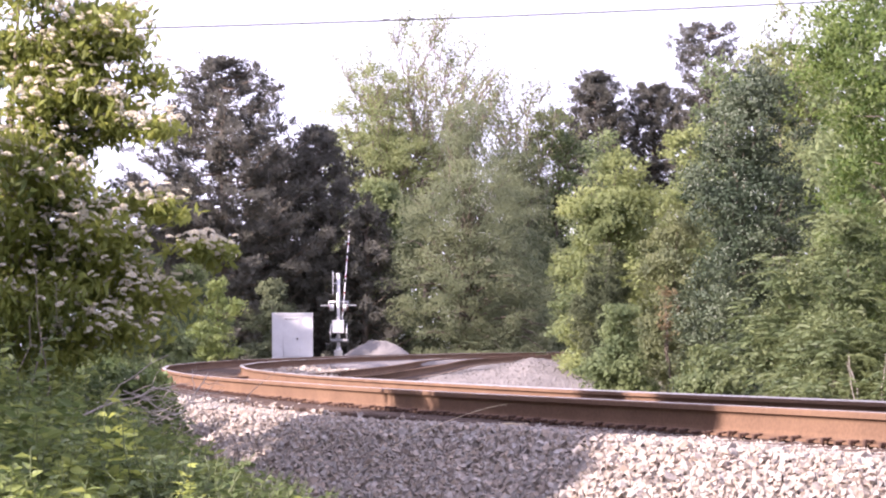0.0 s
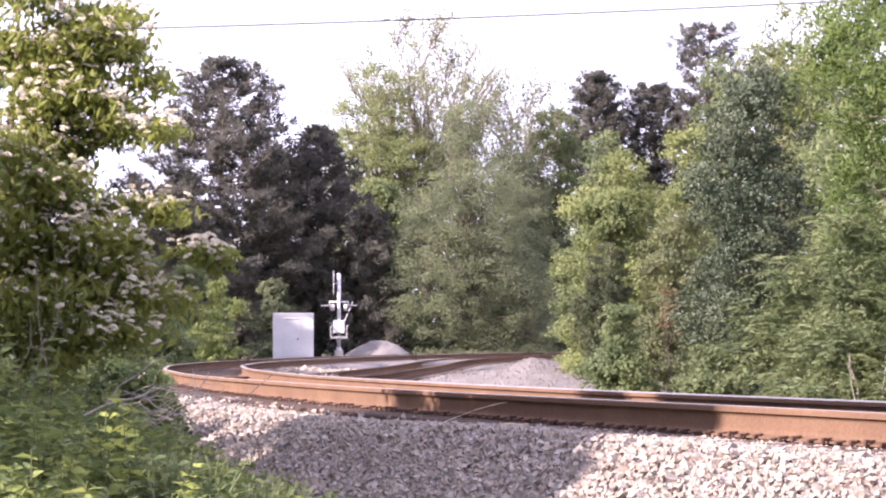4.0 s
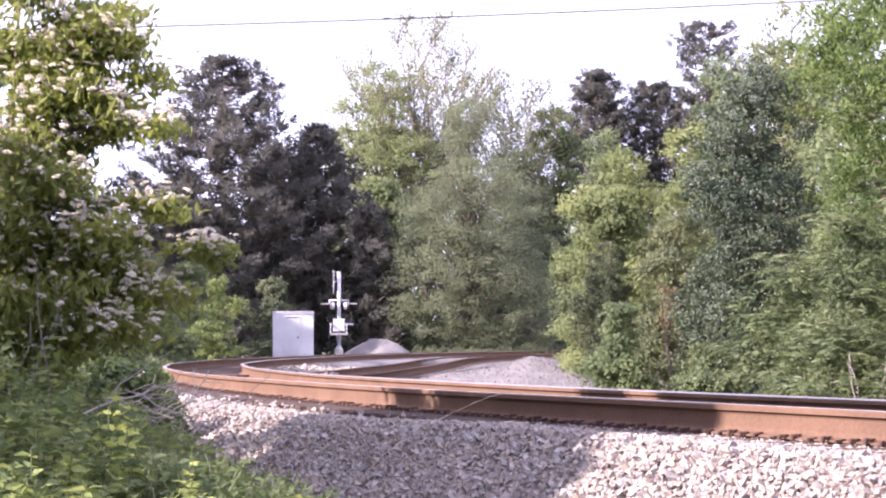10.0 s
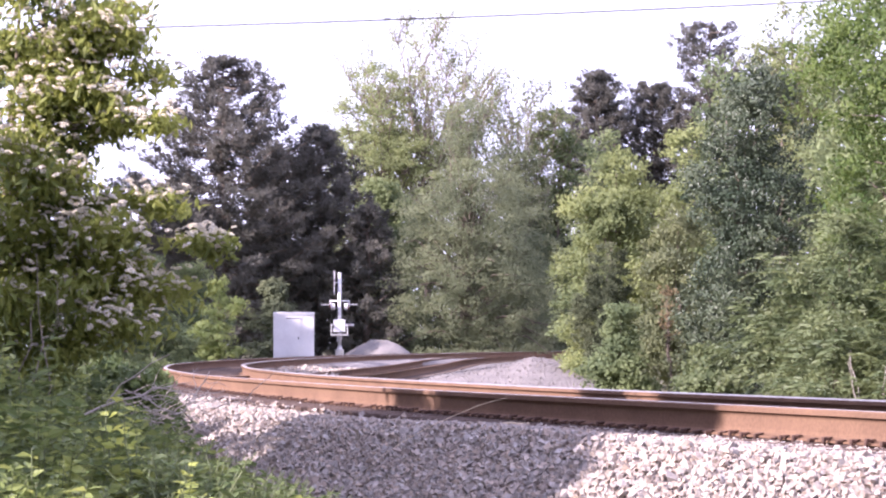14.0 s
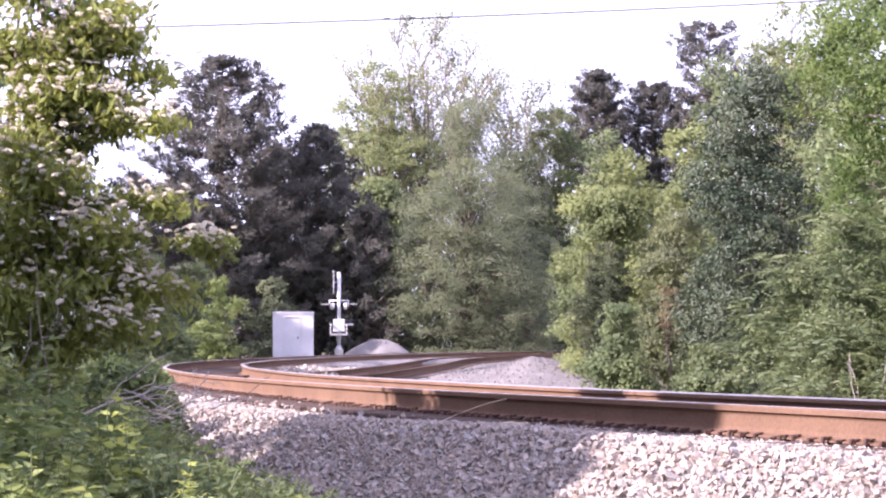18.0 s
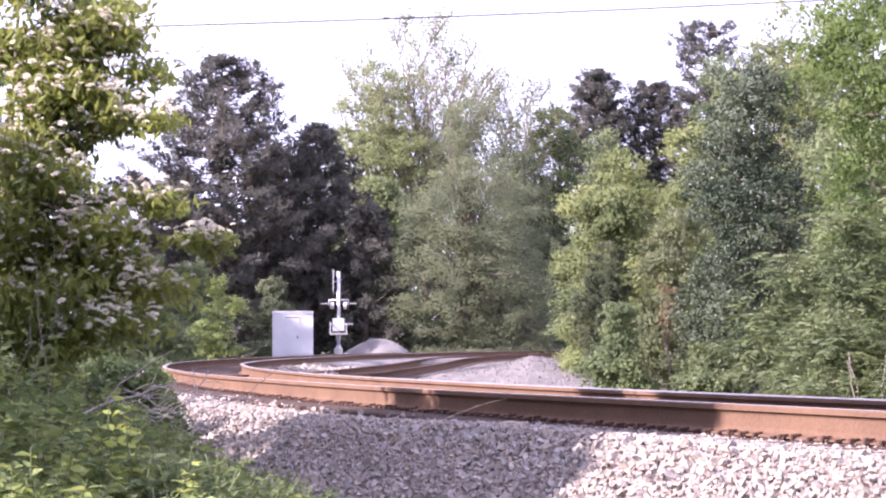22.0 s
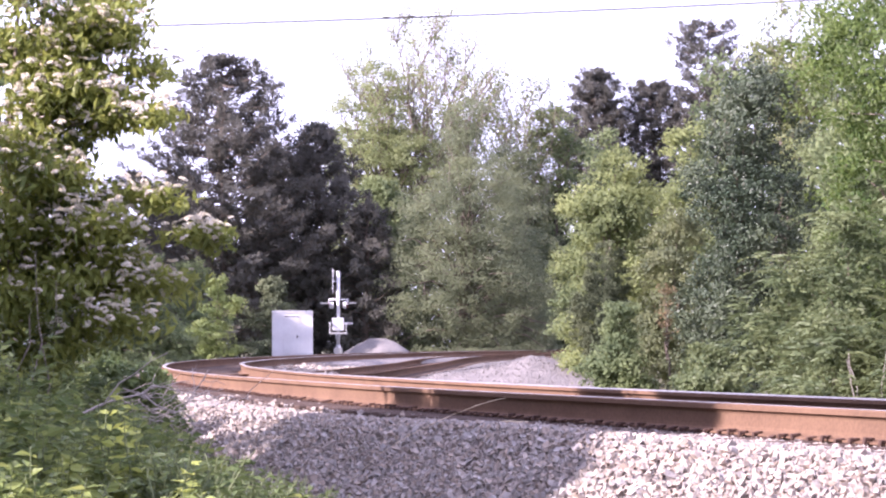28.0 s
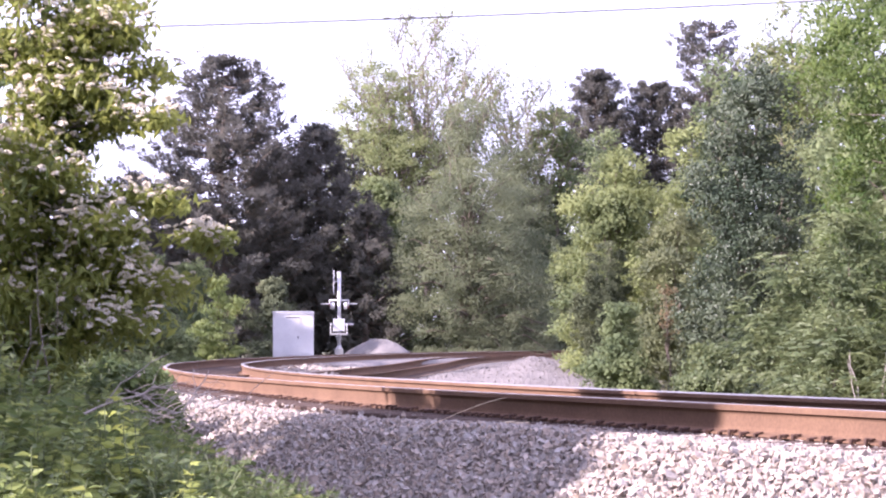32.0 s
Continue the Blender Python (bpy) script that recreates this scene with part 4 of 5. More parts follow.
# ---------- the flowering shrub ----------
def bloom_mesh(seed):
    """A compact domed head of tiny cream-white flowers."""
    r = rng_of(seed)
    n = 70
    p = ball(r, n, 0.22) * [0.054, 0.054, 0.026]
    p[:, 2] = np.abs(p[:, 2]) + 0.01
    v, f = leaf_arrays(p, 0.021, 0.95, r, up=0.3, fold=0.3, out=p / 0.047, outward=0.2)
    return mesh_of("blossom", v, f, M_BLOOM)


def build_shrub():
    r = rng_of(70)
    base = np.array([-3.35, 19.2, -0.6])
    shrub = thing("flowering_shrub", "large flowering shrub with flat white blossom clusters over the weeds", "shrub", tuple(base))
    blooms = [bloom_mesh(80 + k) for k in range(5)]
    # boughs: tip across and up from the base, reach of the spray, how thickly it flowers
    tips = [(0.70, 0.1, 3.72, 0.34, 0.7), (0.92, 0.05, 3.46, 0.26, 0.9), (1.02, 0.0, 3.28, 0.30, 1.0), (1.25, -0.1, 2.86, 0.26, 1.2), (1.36, 0.0, 2.27, 0.28, 1.1), (1.66, -0.1, 1.98, 0.24, 1.5),
            (1.40, 0.1, 1.62, 0.30, 1.6), (0.98, -0.15, 1.33, 0.32, 1.5), (0.50, -0.2, 1.16, 0.34, 0.1), (0.30, 0.1, 3.95, 0.42, 0.6), (0.45, -0.25, 3.05, 0.38, 1.1),
            (0.50, -0.3, 2.45, 0.36, 1.0), (0.85, -0.3, 2.02, 0.38, 1.4), (0.60, -0.35, 1.66, 0.42, 0.5), (0.10, -0.3, 2.7, 0.46, 1.2), (0.10, -0.4, 2.1, 0.46, 0.5),
            (0.10, -0.4, 1.5, 0.46, 0.35), (0.0, 0.3, 3.5, 0.46, 0.6), (0.85, 0.0, 3.55, 0.32, 0.8), (0.55, 0.2, 2.05, 0.42, 0.8), (0.2, 0.25, 1.75, 0.46, 0.5), (0.95, 0.15, 1.75, 0.34, 0.9), (0.3, 0.3, 2.38, 0.42, 0.6),
            (0.5, 0.2, 3.35, 0.34, 0.8), (0.95, 0.0, 3.05, 0.30, 1.0), (-0.4, -0.3, 2.1, 0.55, 0.3), (-0.4, -0.3, 1.3, 0.55, 0.15),
            (0.2, 1.3, 1.9, 0.42, 0.4), (0.0, 1.4, 2.7, 0.42, 0.4)]
    stems = []
    for k in range(5):
        t = np.linspace(0, 1, 8)[:, None]
        end = np.array([r.uniform(-0.3, 0.5), r.uniform(-0.3, 0.3), r.uniform(2.6, 3.8)])
        p = end * t + r.normal(0, 0.02, (8, 3)) * (t > 0)
        stems.append((p, np.linspace(0.035, 0.012, 8)))
    v, f = tubes(stems, 6)
    part_of("stem", mesh_of("stem", v, f, M_BARK, smooth=True), shrub, "grey-brown woody stems")
    for k, (x, y, z, reach, thick) in enumerate(tips):
        tip = np.array([x, y, z])
        root = np.array([x * 0.18, y * 0.3, z - 0.14 - 0.10 * abs(x)])
        way = tip - root
        side = [limb_path((0, 0, 0), way, r, 0.12, 8)]
        for j in range(7):
            s = side[0][int(r.integers(2, 8))]
            e = s + np.array([r.uniform(-0.1, 0.30), r.uniform(-0.35, 0.35), r.uniform(-0.22, 0.10)]) * reach / 0.36
            side.append(limb_path(s, e, r, 0.1, 5))
        v, f = tubes([(p, np.linspace(0.011 if i == 0 else 0.006, 0.0025, len(p))) for i, p in enumerate(side)], 4)
        anchors = np.concatenate([p[len(p) // 3:] for p in side])
        n = 860
        c = anchors[r.integers(0, len(anchors), n)] + ball(r, n, 0.6) * reach * np.array([0.8, 0.9, 0.36])
        c[:, 2] -= 0.05
        lv, lf = leaf_arrays(c, 0.096, 0.37, r, up=0.55, droop=0.9)
        b = part_of("bough", mesh_of("bough", v, f, M_TWIG, smooth=True), shrub, at=tuple(root))
        part_of("foliage", mesh_of("foliage", lv, lf, L_BUSH), b, "hanging narrow green leaves")
        m = int(78 * thick)
        shell = ball(r, m, 0.25) - [0, 0.35, -0.25]
        for q in anchors[r.integers(0, len(anchors), m)] + shell * reach * np.array([0.75, 0.9, 0.34]):
            o = part_of("blossom", blooms[int(r.integers(0, 5))], b)
            o.matrix_basis = pose(*q, r.normal(0, 22), r.normal(0, 22), r.uniform(0, 360)) @ Matrix.Scale(r.uniform(0.38, 0.72), 4)
        SHRUB_BOUGHS.append((b, tuple(root), k))


SHRUB_BOUGHS = []


# ---------- weeds ----------
def weed_mesh(name, seed, height, mat, leaf, pairs, stems=1, spread=0.12):
    r = rng_of(seed)
    tk, cs, outs = [], [], []
    for s in range(stems):
        a = r.uniform(0, 6.28)
        end = np.array([math.cos(a) * spread * r.uniform(0.2, 1), math.sin(a) * spread * r.uniform(0.2, 1), height * r.uniform(0.7, 1.05)])
        p = limb_path((r.normal(0, 0.03), r.normal(0, 0.03), 0), end, r, 0.02, 7)
        tk.append((p, np.linspace(0.006, 0.002, 7)))
        for j in range(pairs):
            t = 0.15 + 0.85 * j / pairs
            q = p[0] + (p[-1] - p[0]) * t
            for k in range(3):
                b = r.uniform(0, 6.28)
                o = np.array([math.cos(b), math.sin(b), r.uniform(-0.1, 0.5)])
                cs.append(q + o * leaf * r.uniform(0.4, 0.95) * (1.15 - 0.5 * t))
                outs.append(o)
    v, f = tubes(tk, 4)
    lv, lf = leaf_arrays(np.array(cs), leaf, 0.44, r, up=0.8, out=np.array(outs), outward=0.85)
    return mesh_of(name, np.concatenate([v, lv]), np.concatenate([f, lf + len(v)]), [M_STEM, mat], np.concatenate([np.zeros(len(f)), np.ones(len(lf))]))


def build_weeds():
    r = rng_of(90)
    tall = [weed_mesh("weed_plant", 100 + k, 1.15, L_WEED, 0.090, 18, 5, 0.30) for k in range(4)]
    mid = [weed_mesh("weed_plant", 110 + k, 0.85, L_WEED, 0.086, 15, 6, 0.30) for k in range(4)]
    low = [weed_mesh("weed_plant", 120 + k, 0.55, L_WEED, 0.078, 11, 7, 0.32) for k in range(4)]
    young = [weed_mesh("sprout", 140 + k, 1.0, L_SPROUT, 0.072, 11, 2, 0.14) for k in range(3)]

    def plant(me, name, label, x, y, s, group):
        o = new(name, me)
        o.matrix_basis = pose(x, y, float(ground_height(np.array(x), np.array(y))) - 0.02, r.normal(0, 4), r.normal(0, 4), r.uniform(0, 360)) @ Matrix.Scale(s, 4)
        tagged(o, label, "weed", group)
        return o

    # rows of weeds from the shrub's foot towards the camera: depth, span across, heights at both ends
    for y, x0, x1, h0, h1, n in [(18.6, -3.6, -2.15, 1.25, 0.80, 24), (17.0, -3.4, -1.75, 1.36, 0.62, 32), (15.4, -3.0, -1.35, 1.36, 0.62, 34), (13.8, -2.7, -1.0, 1.18, 0.50, 36),
                                 (12.2, -2.4, -0.66, 0.85, 0.46, 34), (10.8, -2.1, -0.62, 0.72, 0.36, 22),
                                 (23.5, -3.6, -2.62, 1.2, 0.85, 12), (22, -4.2, -2.75, 1.2, 0.75, 14), (26, -4.9, -3.35, 1.2, 0.6, 12), (31, -5.6, -4.25, 1.1, 0.6, 12),
                                 (38, -6.8, -5.3, 1.2, 0.6, 12), (48, -8.0, -6.6, 1.1, 0.5, 10), (58, -9.2, -7.3, 1.2, 0.5, 10)]:
        for k in range(n):
            u = r.uniform(0, 1)
            h = (h0 + (h1 - h0) * u ** 0.8) * r.uniform(0.78, 1.08)
            me, full = (tall, 1.15) if h > 0.98 else (mid, 0.85) if h > 0.68 else (low, 0.55)
            plant(me[k % 4], "weed_plant", "leafy green weed growing beside the ballast", x0 + (x1 - x0) * u, y + r.normal(0, 0.45), h / full, "weeds beside the track")
    for k, (x, y, h) in enumerate([(-2.78, 16.0, 1.32), (-2.62, 15.8, 1.22), (-2.5, 16.2, 1.12), (-2.18, 16.5, 1.08), (-2.68, 15.3, 1.12), (-2.32, 15.6, 0.98)]):
        plant(tall[k % 4], "weed_plant", "tall leafy green weed before the flowering shrub", x, y, h / 1.15, "weeds beside the track")
    # low fringe weeds take the darkened leaf in place of shade
    fringe = [weed_mesh("weed_plant", 130 + k, 0.5, L_UNDER, 0.052, 10, 9, 0.30) for k in range(3)]
    for k in range(40):
        u = r.uniform(0, 1)
        y = 12.2 + 1.8 * r.uniform(0, 1)
        plant(fringe[k % 3], "weed_plant", "low fine-leaved green weed, darkened as in shade, at the edge of the stones", -1.35 * y / 13 + 0.72 * u, y, (1.35 - 0.45 * u) * r.uniform(0.85, 1.1), "low weeds at the stones")
    for k, (x, y, s) in enumerate([(-1.98, 14.8, 1.2), (-1.60, 13.3, 1.12), (-1.70, 13.5, 1.0), (-1.36, 12.7, 0.85), (-2.25, 15.2, 1.0), (-1.20, 12.4, 0.7)]):
        o = plant(young[k % 3], "sprout", "yellow-green sprout, its leaves brightened as if in sunlight", x, y, s, "sprouts")
        SPROUTS.append(o)


SPROUTS = []


def build_twigs():
    r = rng_of(95)
    top = thing("dead_brush", "tangle of dry grey twigs at the edge of the ballast", "dead brush", (-2.45, 20.5, -0.02))
    for k in range(22):
        a = np.array([r.normal(-0.12, 0.18), r.uniform(-0.9, 0.4), r.normal(0.0, 0.10)])
        way, size = r.uniform(-0.75, 0.55), r.uniform(0.4, 0.85)
        e = a + np.array([math.cos(way), r.normal(0, 0.2), math.sin(way) * 0.7]) * size
        stem = limb_path(a, e, r, r.uniform(-0.02, 0.10), 8)
        paths = [(stem, np.linspace(0.0065, 0.002, 8))]
        for q in (3, 5):
            tip = stem[q] + np.array([math.cos(way + r.choice([-0.7, 0.7])), r.normal(0, 0.2), math.sin(way + r.choice([-0.8, 0.8]))]) * size * 0.32
            paths.append((limb_path(stem[q], tip, r, 0.04, 5), np.linspace(0.0035, 0.0015, 5)))
        v, f = tubes(paths, 4)
        part_of("twig", mesh_of("twig", v, f, M_DEAD, smooth=True), top)
    branch = thing("fallen_branch", "dead grey forked branch lying over the weeds by the ballast", "branch", (-1.95, 16.2, 0.13))
    for x0, z0, x1, z1, w in ((-0.41, -0.03, 0.13, 0.19, 0.010), (-0.24, 0.06, 0.26, 0.44, 0.006), (0.0, 0.13, 0.31, -0.02, 0.007), (0.35, 0.0, 0.53, 0.30, 0.006), (0.13, 0.19, 0.62, 0.08, 0.005),
                              (0.40, 0.08, 0.66, 0.16, 0.004), (0.10, 0.17, 0.42, 0.22, 0.005), (0.30, -0.02, 0.50, -0.12, 0.005), (0.45, 0.17, 0.40, 0.33, 0.003)):
        stem = limb_path((x0 * 0.83, r.uniform(-0.15, 0.1), z0 * 0.83), (x1 * 0.83, r.uniform(-0.1, 0.3), z1 * 0.83), r, 0.015, 5)
        paths = [(stem, np.linspace(w, w * 0.5, 5))]
        for q in (2, 3):
            tip = stem[q] + np.array([r.uniform(0.02, 0.16), r.normal(0, 0.05), r.uniform(-0.10, 0.10)])
            paths.append((limb_path(stem[q], tip, r, 0.03, 5), np.linspace(w * 0.45, w * 0.2, 5)))
        v, f = tubes(paths, 5)
        part_of("limb", mesh_of("limb", v, f, M_DEAD, smooth=True), branch)
    v, f = tubes([(limb_path((0, 0, 0), (0.30, -0.12, 0.01), r, 0.02, 6), np.full(6, 0.007))], 5)
    ob = new("stick", mesh_of("stick", v, f, M_STRAW, smooth=True))
    ob.location = (0.30, 18.0, -0.005)
    tagged(ob, "pale dry stick lying on the stones", "stick")
    for x, y, z, dx, dy, dz in [(-0.72, 17.3, -0.235, 0.34, 0.25, 0.07), (-0.50, 16.7, -0.27, 0.30, 0.28, 0.08), (-1.0, 18.3, -0.22, 0.36, 0.2, 0.07), (-0.35, 16.3, -0.29, 0.2, -0.1, 0.0)]:
        v, f = tubes([(limb_path((0, 0, 0), (dx, dy, dz), r, 0.03, 6), np.linspace(0.005, 0.0025, 6))], 5)
        ob = new("fallen_twig", mesh_of("fallen_twig", v, f, M_TWIG, smooth=True))
        ob.location = (x, y, z)
        tagged(ob, "thin grey-brown twig fallen on the stones", "twig", "fallen twigs")


# ---------- crossing ----------
def build_stalks():
    """Dry pale stalks before the shrub, and two bare stems at the foot of the bushes."""
    r = rng_of(98)
    for name, label, at, n, h, w, lean in (("dry_weed", "dry pale weed stalks standing before the shrub", (-2.75, 16.4, -0.62), 7, 1.75, 0.0055, 0.45),
                                           ("bare_stem", "thin pale bare stems at the foot of the green bushes", (5.95, 36.0, -0.6), 3, 1.05, 0.011, 0.25)):
        top = thing(name, label, "plant", at)
        for k in range(n):
            a = np.array([r.uniform(-0.2, 0.2), r.uniform(-0.2, 0.2), 0])
            e = a + np.array([r.uniform(-lean, lean), r.uniform(-0.2, 0.2), h * r.uniform(0.7, 1.05)])
            v, f = tubes([(limb_path(a, e, r, 0.10, 8), np.linspace(w, w * 0.4, 8))], 5)
            part_of("stalk", mesh_of("stalk", v, f, M_TWIG if name == "dry_weed" else M_DEAD, smooth=True), top)


def build_crossing():
    g = thing("crossing_gate", "grey railway crossing gate with flashing-light heads and a lowering arm", "crossing gate", (-4.42, 108, 0.10))
    part("foundation", box(bmesh.new(), (0.36, 0.36, 0.50), (0, 0, 0.14), 0.03), M_CONC, g)
    bm = bmesh.new()
    rod(bm, (0, 0, 0.2), (0, 0, 3.62), 0.075, sides=16)
    part("mast", bm, M_GALV, g, "galvanised mast", smooth=True)
    bm = bmesh.new()
    rod(bm, (0, 0, 0.38), (0, 0, 0.52), 0.12, 0.09, 16)
    part("mast_collar", bm, M_GALV, g)
    part("gate_mechanism", box(bmesh.new(), (0.50, 0.40, 0.55), (0.0, -0.12, 1.38), 0.03), M_GALV, g, "grey gate motor housing")
    part("junction_box", box(bmesh.new(), (0.20, 0.16, 0.26), (-0.02, 0.18, 0.85), 0.02), M_GALV, g)
    bm = bmesh.new()
    rod(bm, (-0.42, 0, 2.44), (0.42, 0, 2.44), 0.032)
    for x in (-0.40, 0.40):
        rod(bm, (x, 0, 2.44), (x, 0, 2.2), 0.022)
    part("lamp_crossarm", bm, M_GALV, g, smooth=True)
    for x, y in ((-0.26, -0.30), (0.26, -0.30), (-0.26, 0.30), (0.26, 0.30)):
        s = 1 if x > 0 else -1
        lamp = part("light_head", rod(bmesh.new(), (x - 0.05 * s, y, 2.20), (x + 0.10 * s, y, 2.20), 0.14, sides=20), M_GALV, g, "grey round flashing-light housing")
        part("background_disc", rod(bmesh.new(), (x + 0.10 * s, y, 2.20), (x + 0.115 * s, y, 2.20), 0.22, sides=24), M_BLACK, lamp)
        part("lens", rod(bmesh.new(), (x + 0.116 * s, y, 2.20), (x + 0.13 * s, y, 2.20), 0.14, sides=20), M_LENS, lamp)
        bm = bmesh.new()
        for k in range(9):
            a, b = math.pi * (0.22 + 0.56 * k / 9), math.pi * (0.22 + 0.56 * (k + 1) / 9)
            p = [(x + q * s, y + 0.155 * math.cos(c), 2.20 + 0.10 * math.sin(c)) for c in (a, b) for q in (0.12, 0.50)]
            vs = [bm.verts.new(c) for c in (p[0], p[1], p[3], p[2])]
            bm.faces.new(vs)
        bmesh.ops.remove_doubles(bm, verts=bm.verts, dist=0.001)
        bmesh.ops.solidify(bm, geom=bm.faces, thickness=0.008)
        part("hood", bm, M_GREY, lamp)
    for s in (1, -1):
        bm = bmesh.new()
        box(bm, (0.012, 1.22, 0.22), (-0.23, 0, 3.22), 0.004, Matrix.Rotation(s * radians(45), 4, "X"))
        part("crossbuck_blade", bm, M_WHITE, g, "white crossbuck board seen edge-on", at=(0.006 * s, 0, 0))
    bm = bmesh.new()
    rod(bm, (-0.23, 0, 3.22), (0.02, 0, 3.22), 0.025)
    part("crossbuck_bracket", bm, M_GALV, g)
    bm = bmesh.new()
    rod(bm, (0, 0, 3.6), (0, 0, 3.66), 0.085, sides=16)
    part("mast_cap", bm, M_GALV, g)
    # the arm, with its counterweights, turns on the motor housing's shaft
    bm = bmesh.new()
    box(bm, (0.036, 0.09, 5.6), (0.0, 0, 2.90), 0.008)
    arm = part("gate_arm", bm, M_WHITE, g, "white gate arm with red bands", at=(0.15, -0.1, 1.42))
    for z in (0.9, 1.9, 2.9, 3.9, 4.9):
        part("red_band", box(bmesh.new(), (0.048, 0.096, 0.13), (0, 0, z), 0.004), M_RED, arm)
    for z in (2.6, 4.2, 5.5):
        part("arm_lamp", box(bmesh.new(), (0.10, 0.10, 0.09), (0, -0.09, z), 0.02), M_BLACK, arm)
    for x in (-0.46, 0.22):
        bm = bmesh.new()
        box(bm, (0.035, 0.09, 0.56), (x, 0, -0.20), 0.01)
        box(bm, (0.035, 0.46, 0.09), (x, 0.19, -0.46), 0.01)
        part("counterweight_arm", bm, M_GALV, arm)
    part("counterweight", box(bmesh.new(), (0.74, 0.09, 0.14), (-0.10, 0.42, -0.46), 0.02), M_GREY, arm)
    GATE.append(arm)

    h = thing("signal_house", "small white metal signal equipment house with one door", "signal house", (-6.36, 108, 0.06), 3)
    part("plinth", box(bmesh.new(), (1.70, 1.5, 0.12), (0, 0, 0.02), 0.01), M_CONC, h)
    part("body", box(bmesh.new(), (1.72, 1.52, 1.86), (0, 0, 1.0), 0.015), M_WHITE, h, "white sheet-metal walls")
    part("roof", box(bmesh.new(), (1.745, 1.56, 0.07), (0, 0, 1.965), 0.02), M_WHITE, h)
    part("roof_edge", box(bmesh.new(), (1.74, 0.02, 0.05), (0, -0.772, 1.895), 0.005), M_WHITE, h)
    door = part("door", box(bmesh.new(), (0.66, 0.03, 1.62), (-0.05, -0.772, 0.96), 0.008), M_WHITE, h)
    part("handle", box(bmesh.new(), (0.05, 0.05, 0.10), (0.20, -0.81, 0.90), 0.012), M_BLACK, door, "dark latch handle")
    part("vent", box(bmesh.new(), (0.60, 0.02, 0.035), (-0.03, -0.79, 1.74), 0.004), M_BLACK, door, "dark vent slot")
    for x in (-0.45, 0.36):
        part("wall_seam", box(bmesh.new(), (0.025, 0.02, 1.76), (x, -0.769, 1.0), 0.004), M_WHITE, h)


GATE = []


def build_wire():
    w = thing("overhead_cable", "thin sagging overhead cable across the sky", "cable", kind="")
    n = 40
    t = np.linspace(-1, 1, n)
    p = np.stack([t * 30 + 0.5, np.full(n, 62.0), 8.64 + 1.146 * t + 0.6 * t ** 2], axis=1)
    v, f = tubes([(p, np.full(n, 0.021))], 6)
    part_of("cable", mesh_of("cable", v, f, M_WIRE, smooth=True), w)
    for x in (-1.37, -0.75):
        z = float(np.interp(x, p[:, 0], p[:, 2]))
        part("splice", rod(bmesh.new(), (x - 0.08, 62, z + 0.02), (x + 0.08, 62, z + 0.02), 0.026), M_WIRE, w)
    for x in (-29.5, 30.5):
        bm = bmesh.new()
        z = float(np.interp(x, p[:, 0], p[:, 2]))
        rod(bm, (0, 0, -0.8), (0, 0, z + 0.6), 0.15, 0.10, 14)
        pole = new("utility_pole")
        pole.location = (x, 62, 0)
        tagged(pole, "brown wooden utility pole carrying the cable", "utility pole", "utility poles")
        part("post", bm, M_BARK, pole, smooth=True)


def build_stalk():
    """A long dry grass stalk that nods before the rail."""
    r = rng_of(97)
    p = np.array([[-0.36, 0, -0.36], [-0.17, 0, -0.16], [0, 0, -0.04], [0.15, 0, 0.05], [0.3, 0, 0.125], [0.42, 0, 0.18], [0.52, 0, 0.22], [0.58, 0, 0.24], [0.62, 0, 0.25]])
    v, f = tubes([(p, [0.0012, 0.0013, 0.0015, 0.002, 0.002, 0.0018, 0.0015, 0.0012, 0.001]), (p[5:] * [1, 1, 0.85] + [0, 0.02, 0.03], np.linspace(0.0012, 0.0007, 4))], 4)
    s = new("dry_grass_stalk", mesh_of("dry_grass_stalk", v, f, M_STRAW, smooth=True))
    s.location = (-0.22, 16.6, -0.01)
    tagged(s, "single dry straw-coloured grass stalk arching before the rail", "grass stalk")
    STALK.append(s)


STALK = []

build_trees()
build_shrub()
build_weeds()
build_twigs()
build_stalks()
build_crossing()
build_wire()
build_stalk()
build_gravel()
build_track(outer, centre, "main_track", "rusty curved railway line on crushed stone", 0, 192, True)
build_track(siding, siding_centre, "siding_track", "rusty siding joining the line at the bend", 8, 190, False)


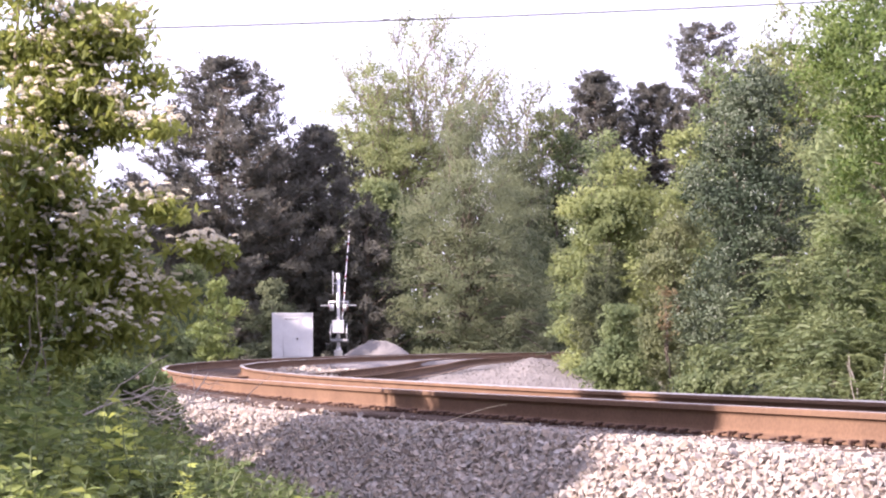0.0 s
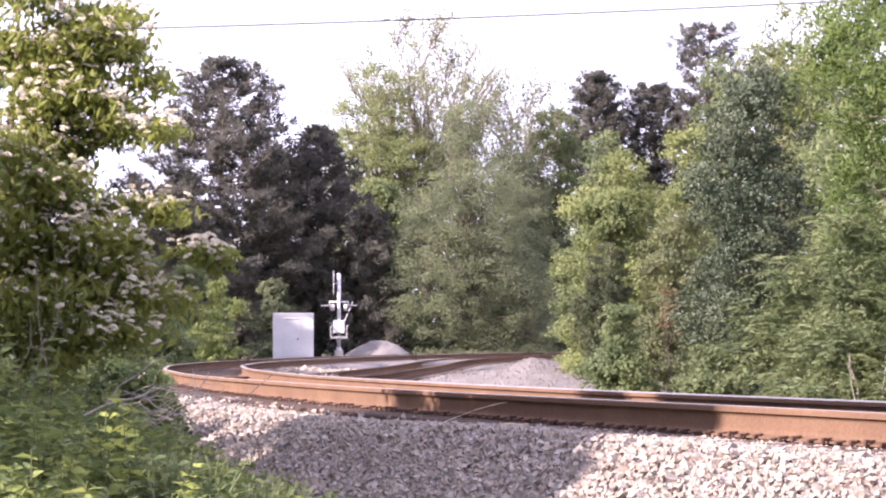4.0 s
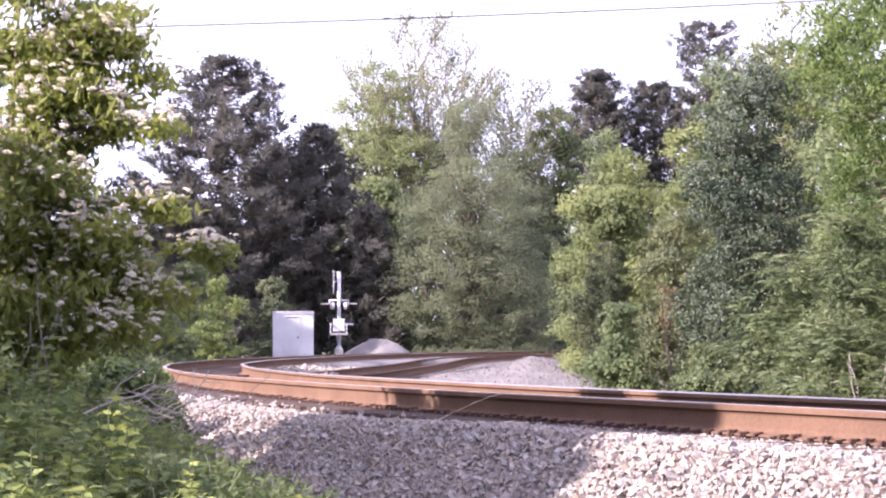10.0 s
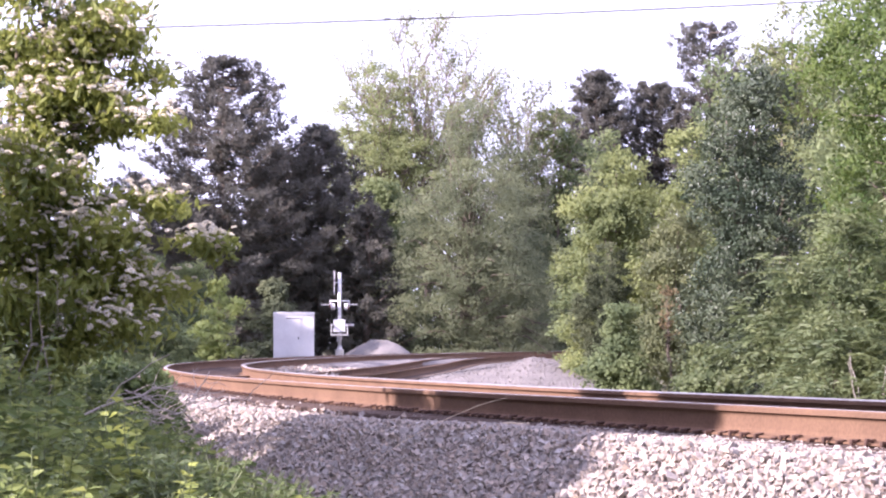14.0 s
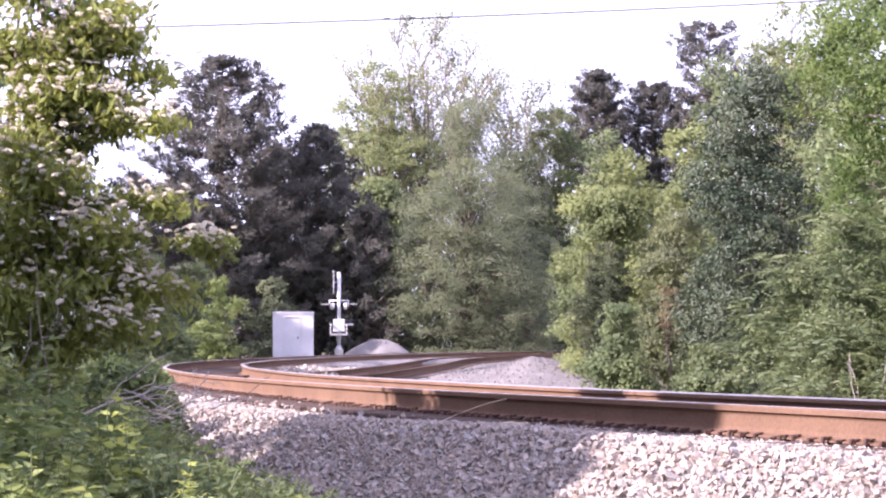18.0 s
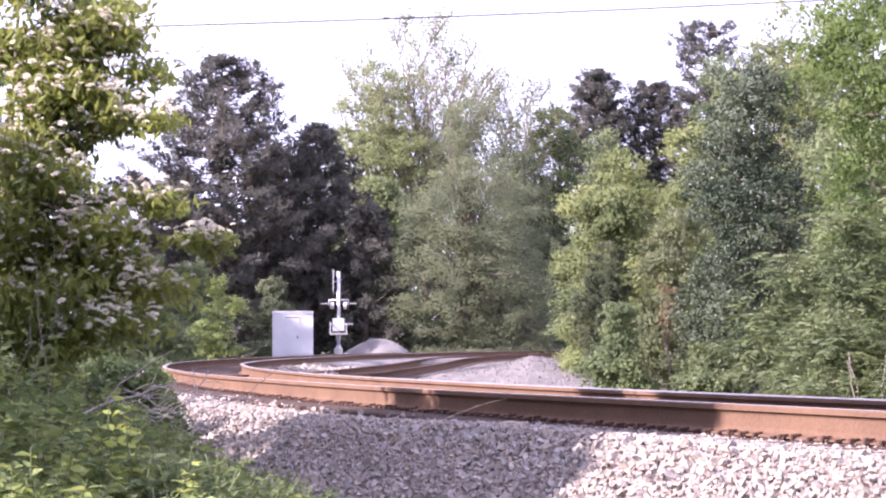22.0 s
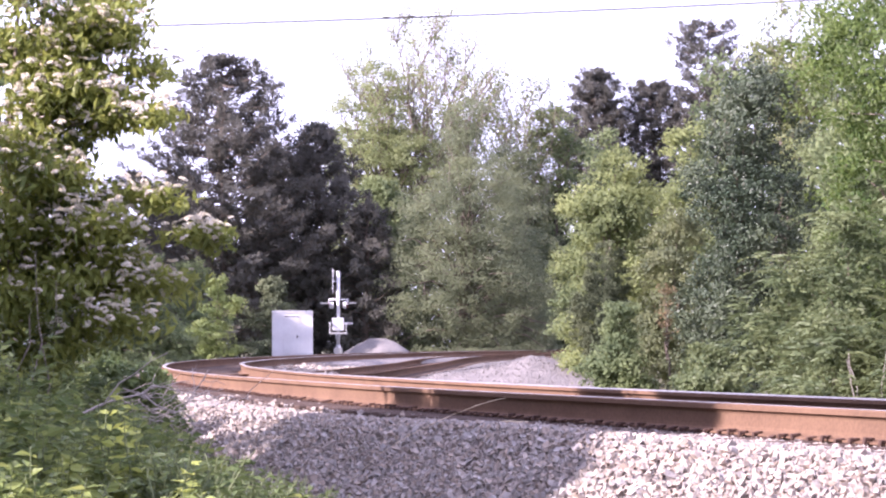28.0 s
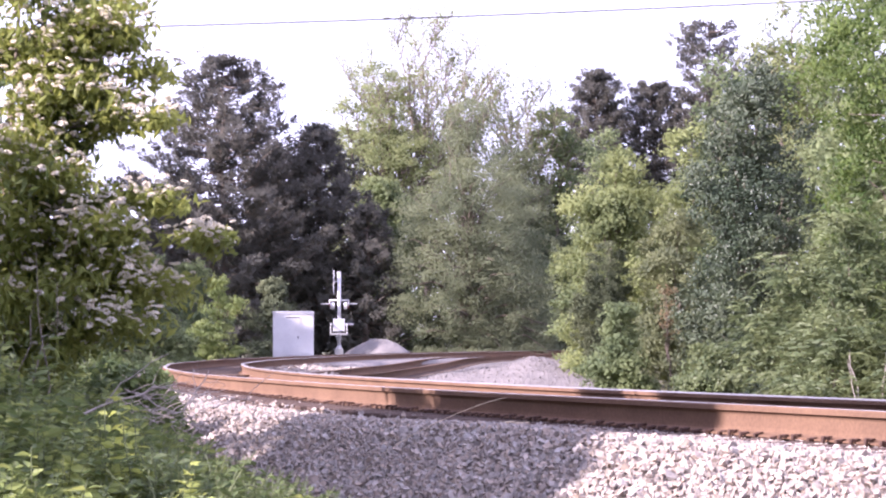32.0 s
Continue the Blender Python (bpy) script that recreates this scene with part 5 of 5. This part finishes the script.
# ---------- what moves ----------
BREEZE = [(0, 11), (1, 14), (2, 11), (3, 18), (3.5, 21), (5.5, 7), (6, 9), (7, 13), (7.5, 4), (8, 1), (9, 14), (10, 13), (11, -4), (12, 8), (12.5, 8), (13.5, -4), (14.5, 4),
          (16.5, 1), (18, 1), (20, -7), (21.5, -4), (23, -2), (25, 1), (27.5, -15), (28, -13), (29, -5), (30, -12), (31, -5), (32, -8)]


def motions():
    # the gate arm comes down from half raised to level, away from the camera
    arm = GATE[0]
    rest = arm.location.copy()
    rows = []
    for t, a in ((0, 43.0), (0.5, 47.6), (1, 52.2), (1.5, 56.6), (2, 61.0), (2.5, 65.2), (3, 69.6), (3.5, 74.0), (4, 78.4), (4.5, 82.6), (5, 86.2), (5.4, 88.6), (5.8, 89.4), (32, 89.4)):
        rows.append((t, Matrix.Translation(rest) @ Matrix.Rotation(radians(-2.5), 4, "Z") @ Matrix.Rotation(radians(-a), 4, "X")))
    walk(arm, rows)
    # boughs of the shrub nod with the breeze
    for b, root, k in SHRUB_BOUGHS:
        r = rng_of(200 + k)
        gain = r.uniform(0.6, 1.2)
        rows = []
        for t, v in BREEZE:
            rows.append((t, pose(*root, r.normal(0, 0.25), v * 0.16 * gain, r.normal(0, 0.3))))
        walk(b, rows)
    for o, root, amount, seed in SWAYING:
        r = rng_of(300 + seed)
        a, b = r.uniform(0, 6.28, 2)
        walk(o, [(t, pose(*root, amount * 0.4 * math.sin(t * 1.3 + b), amount * 0.6 * math.sin(t * 0.9 + a) + amount * 0.4 * math.sin(t * 2.1 + b), 0)) for t in np.arange(0, 32.1, 1.0)])
    for k, o in enumerate(SPROUTS):
        m, r = o.matrix_basis.copy(), rng_of(400 + k)
        loc, q, _ = m.decompose()
        walk(o, [(t, Matrix.Translation(loc) @ q.to_matrix().to_4x4() @ pose(0, 0, 0, r.normal(0, 0.5), r.normal(0, 0.5), 0)) for t in np.arange(0, 32.1, 2.0)])
    s = STALK[0]
    at = s.location.copy()
    walk(s, [(t, pose(*at, 0, (a + 6) * 0.3, z)) for t, a, z in ((0, 14, 0), (3, 12, 0), (5.5, 6, 0), (7, 4, 2), (8, 2, 0), (9, -1, 0), (10, -6, 0), (11, -2, 0), (12, 1, 0), (14, 3, 0), (17, 6, 0), (20, 5, 0),
                                                (23, 7, 0), (25, 3, 0), (28, 6, 0), (31, 3, 0), (32, 4, 0))])


motions()
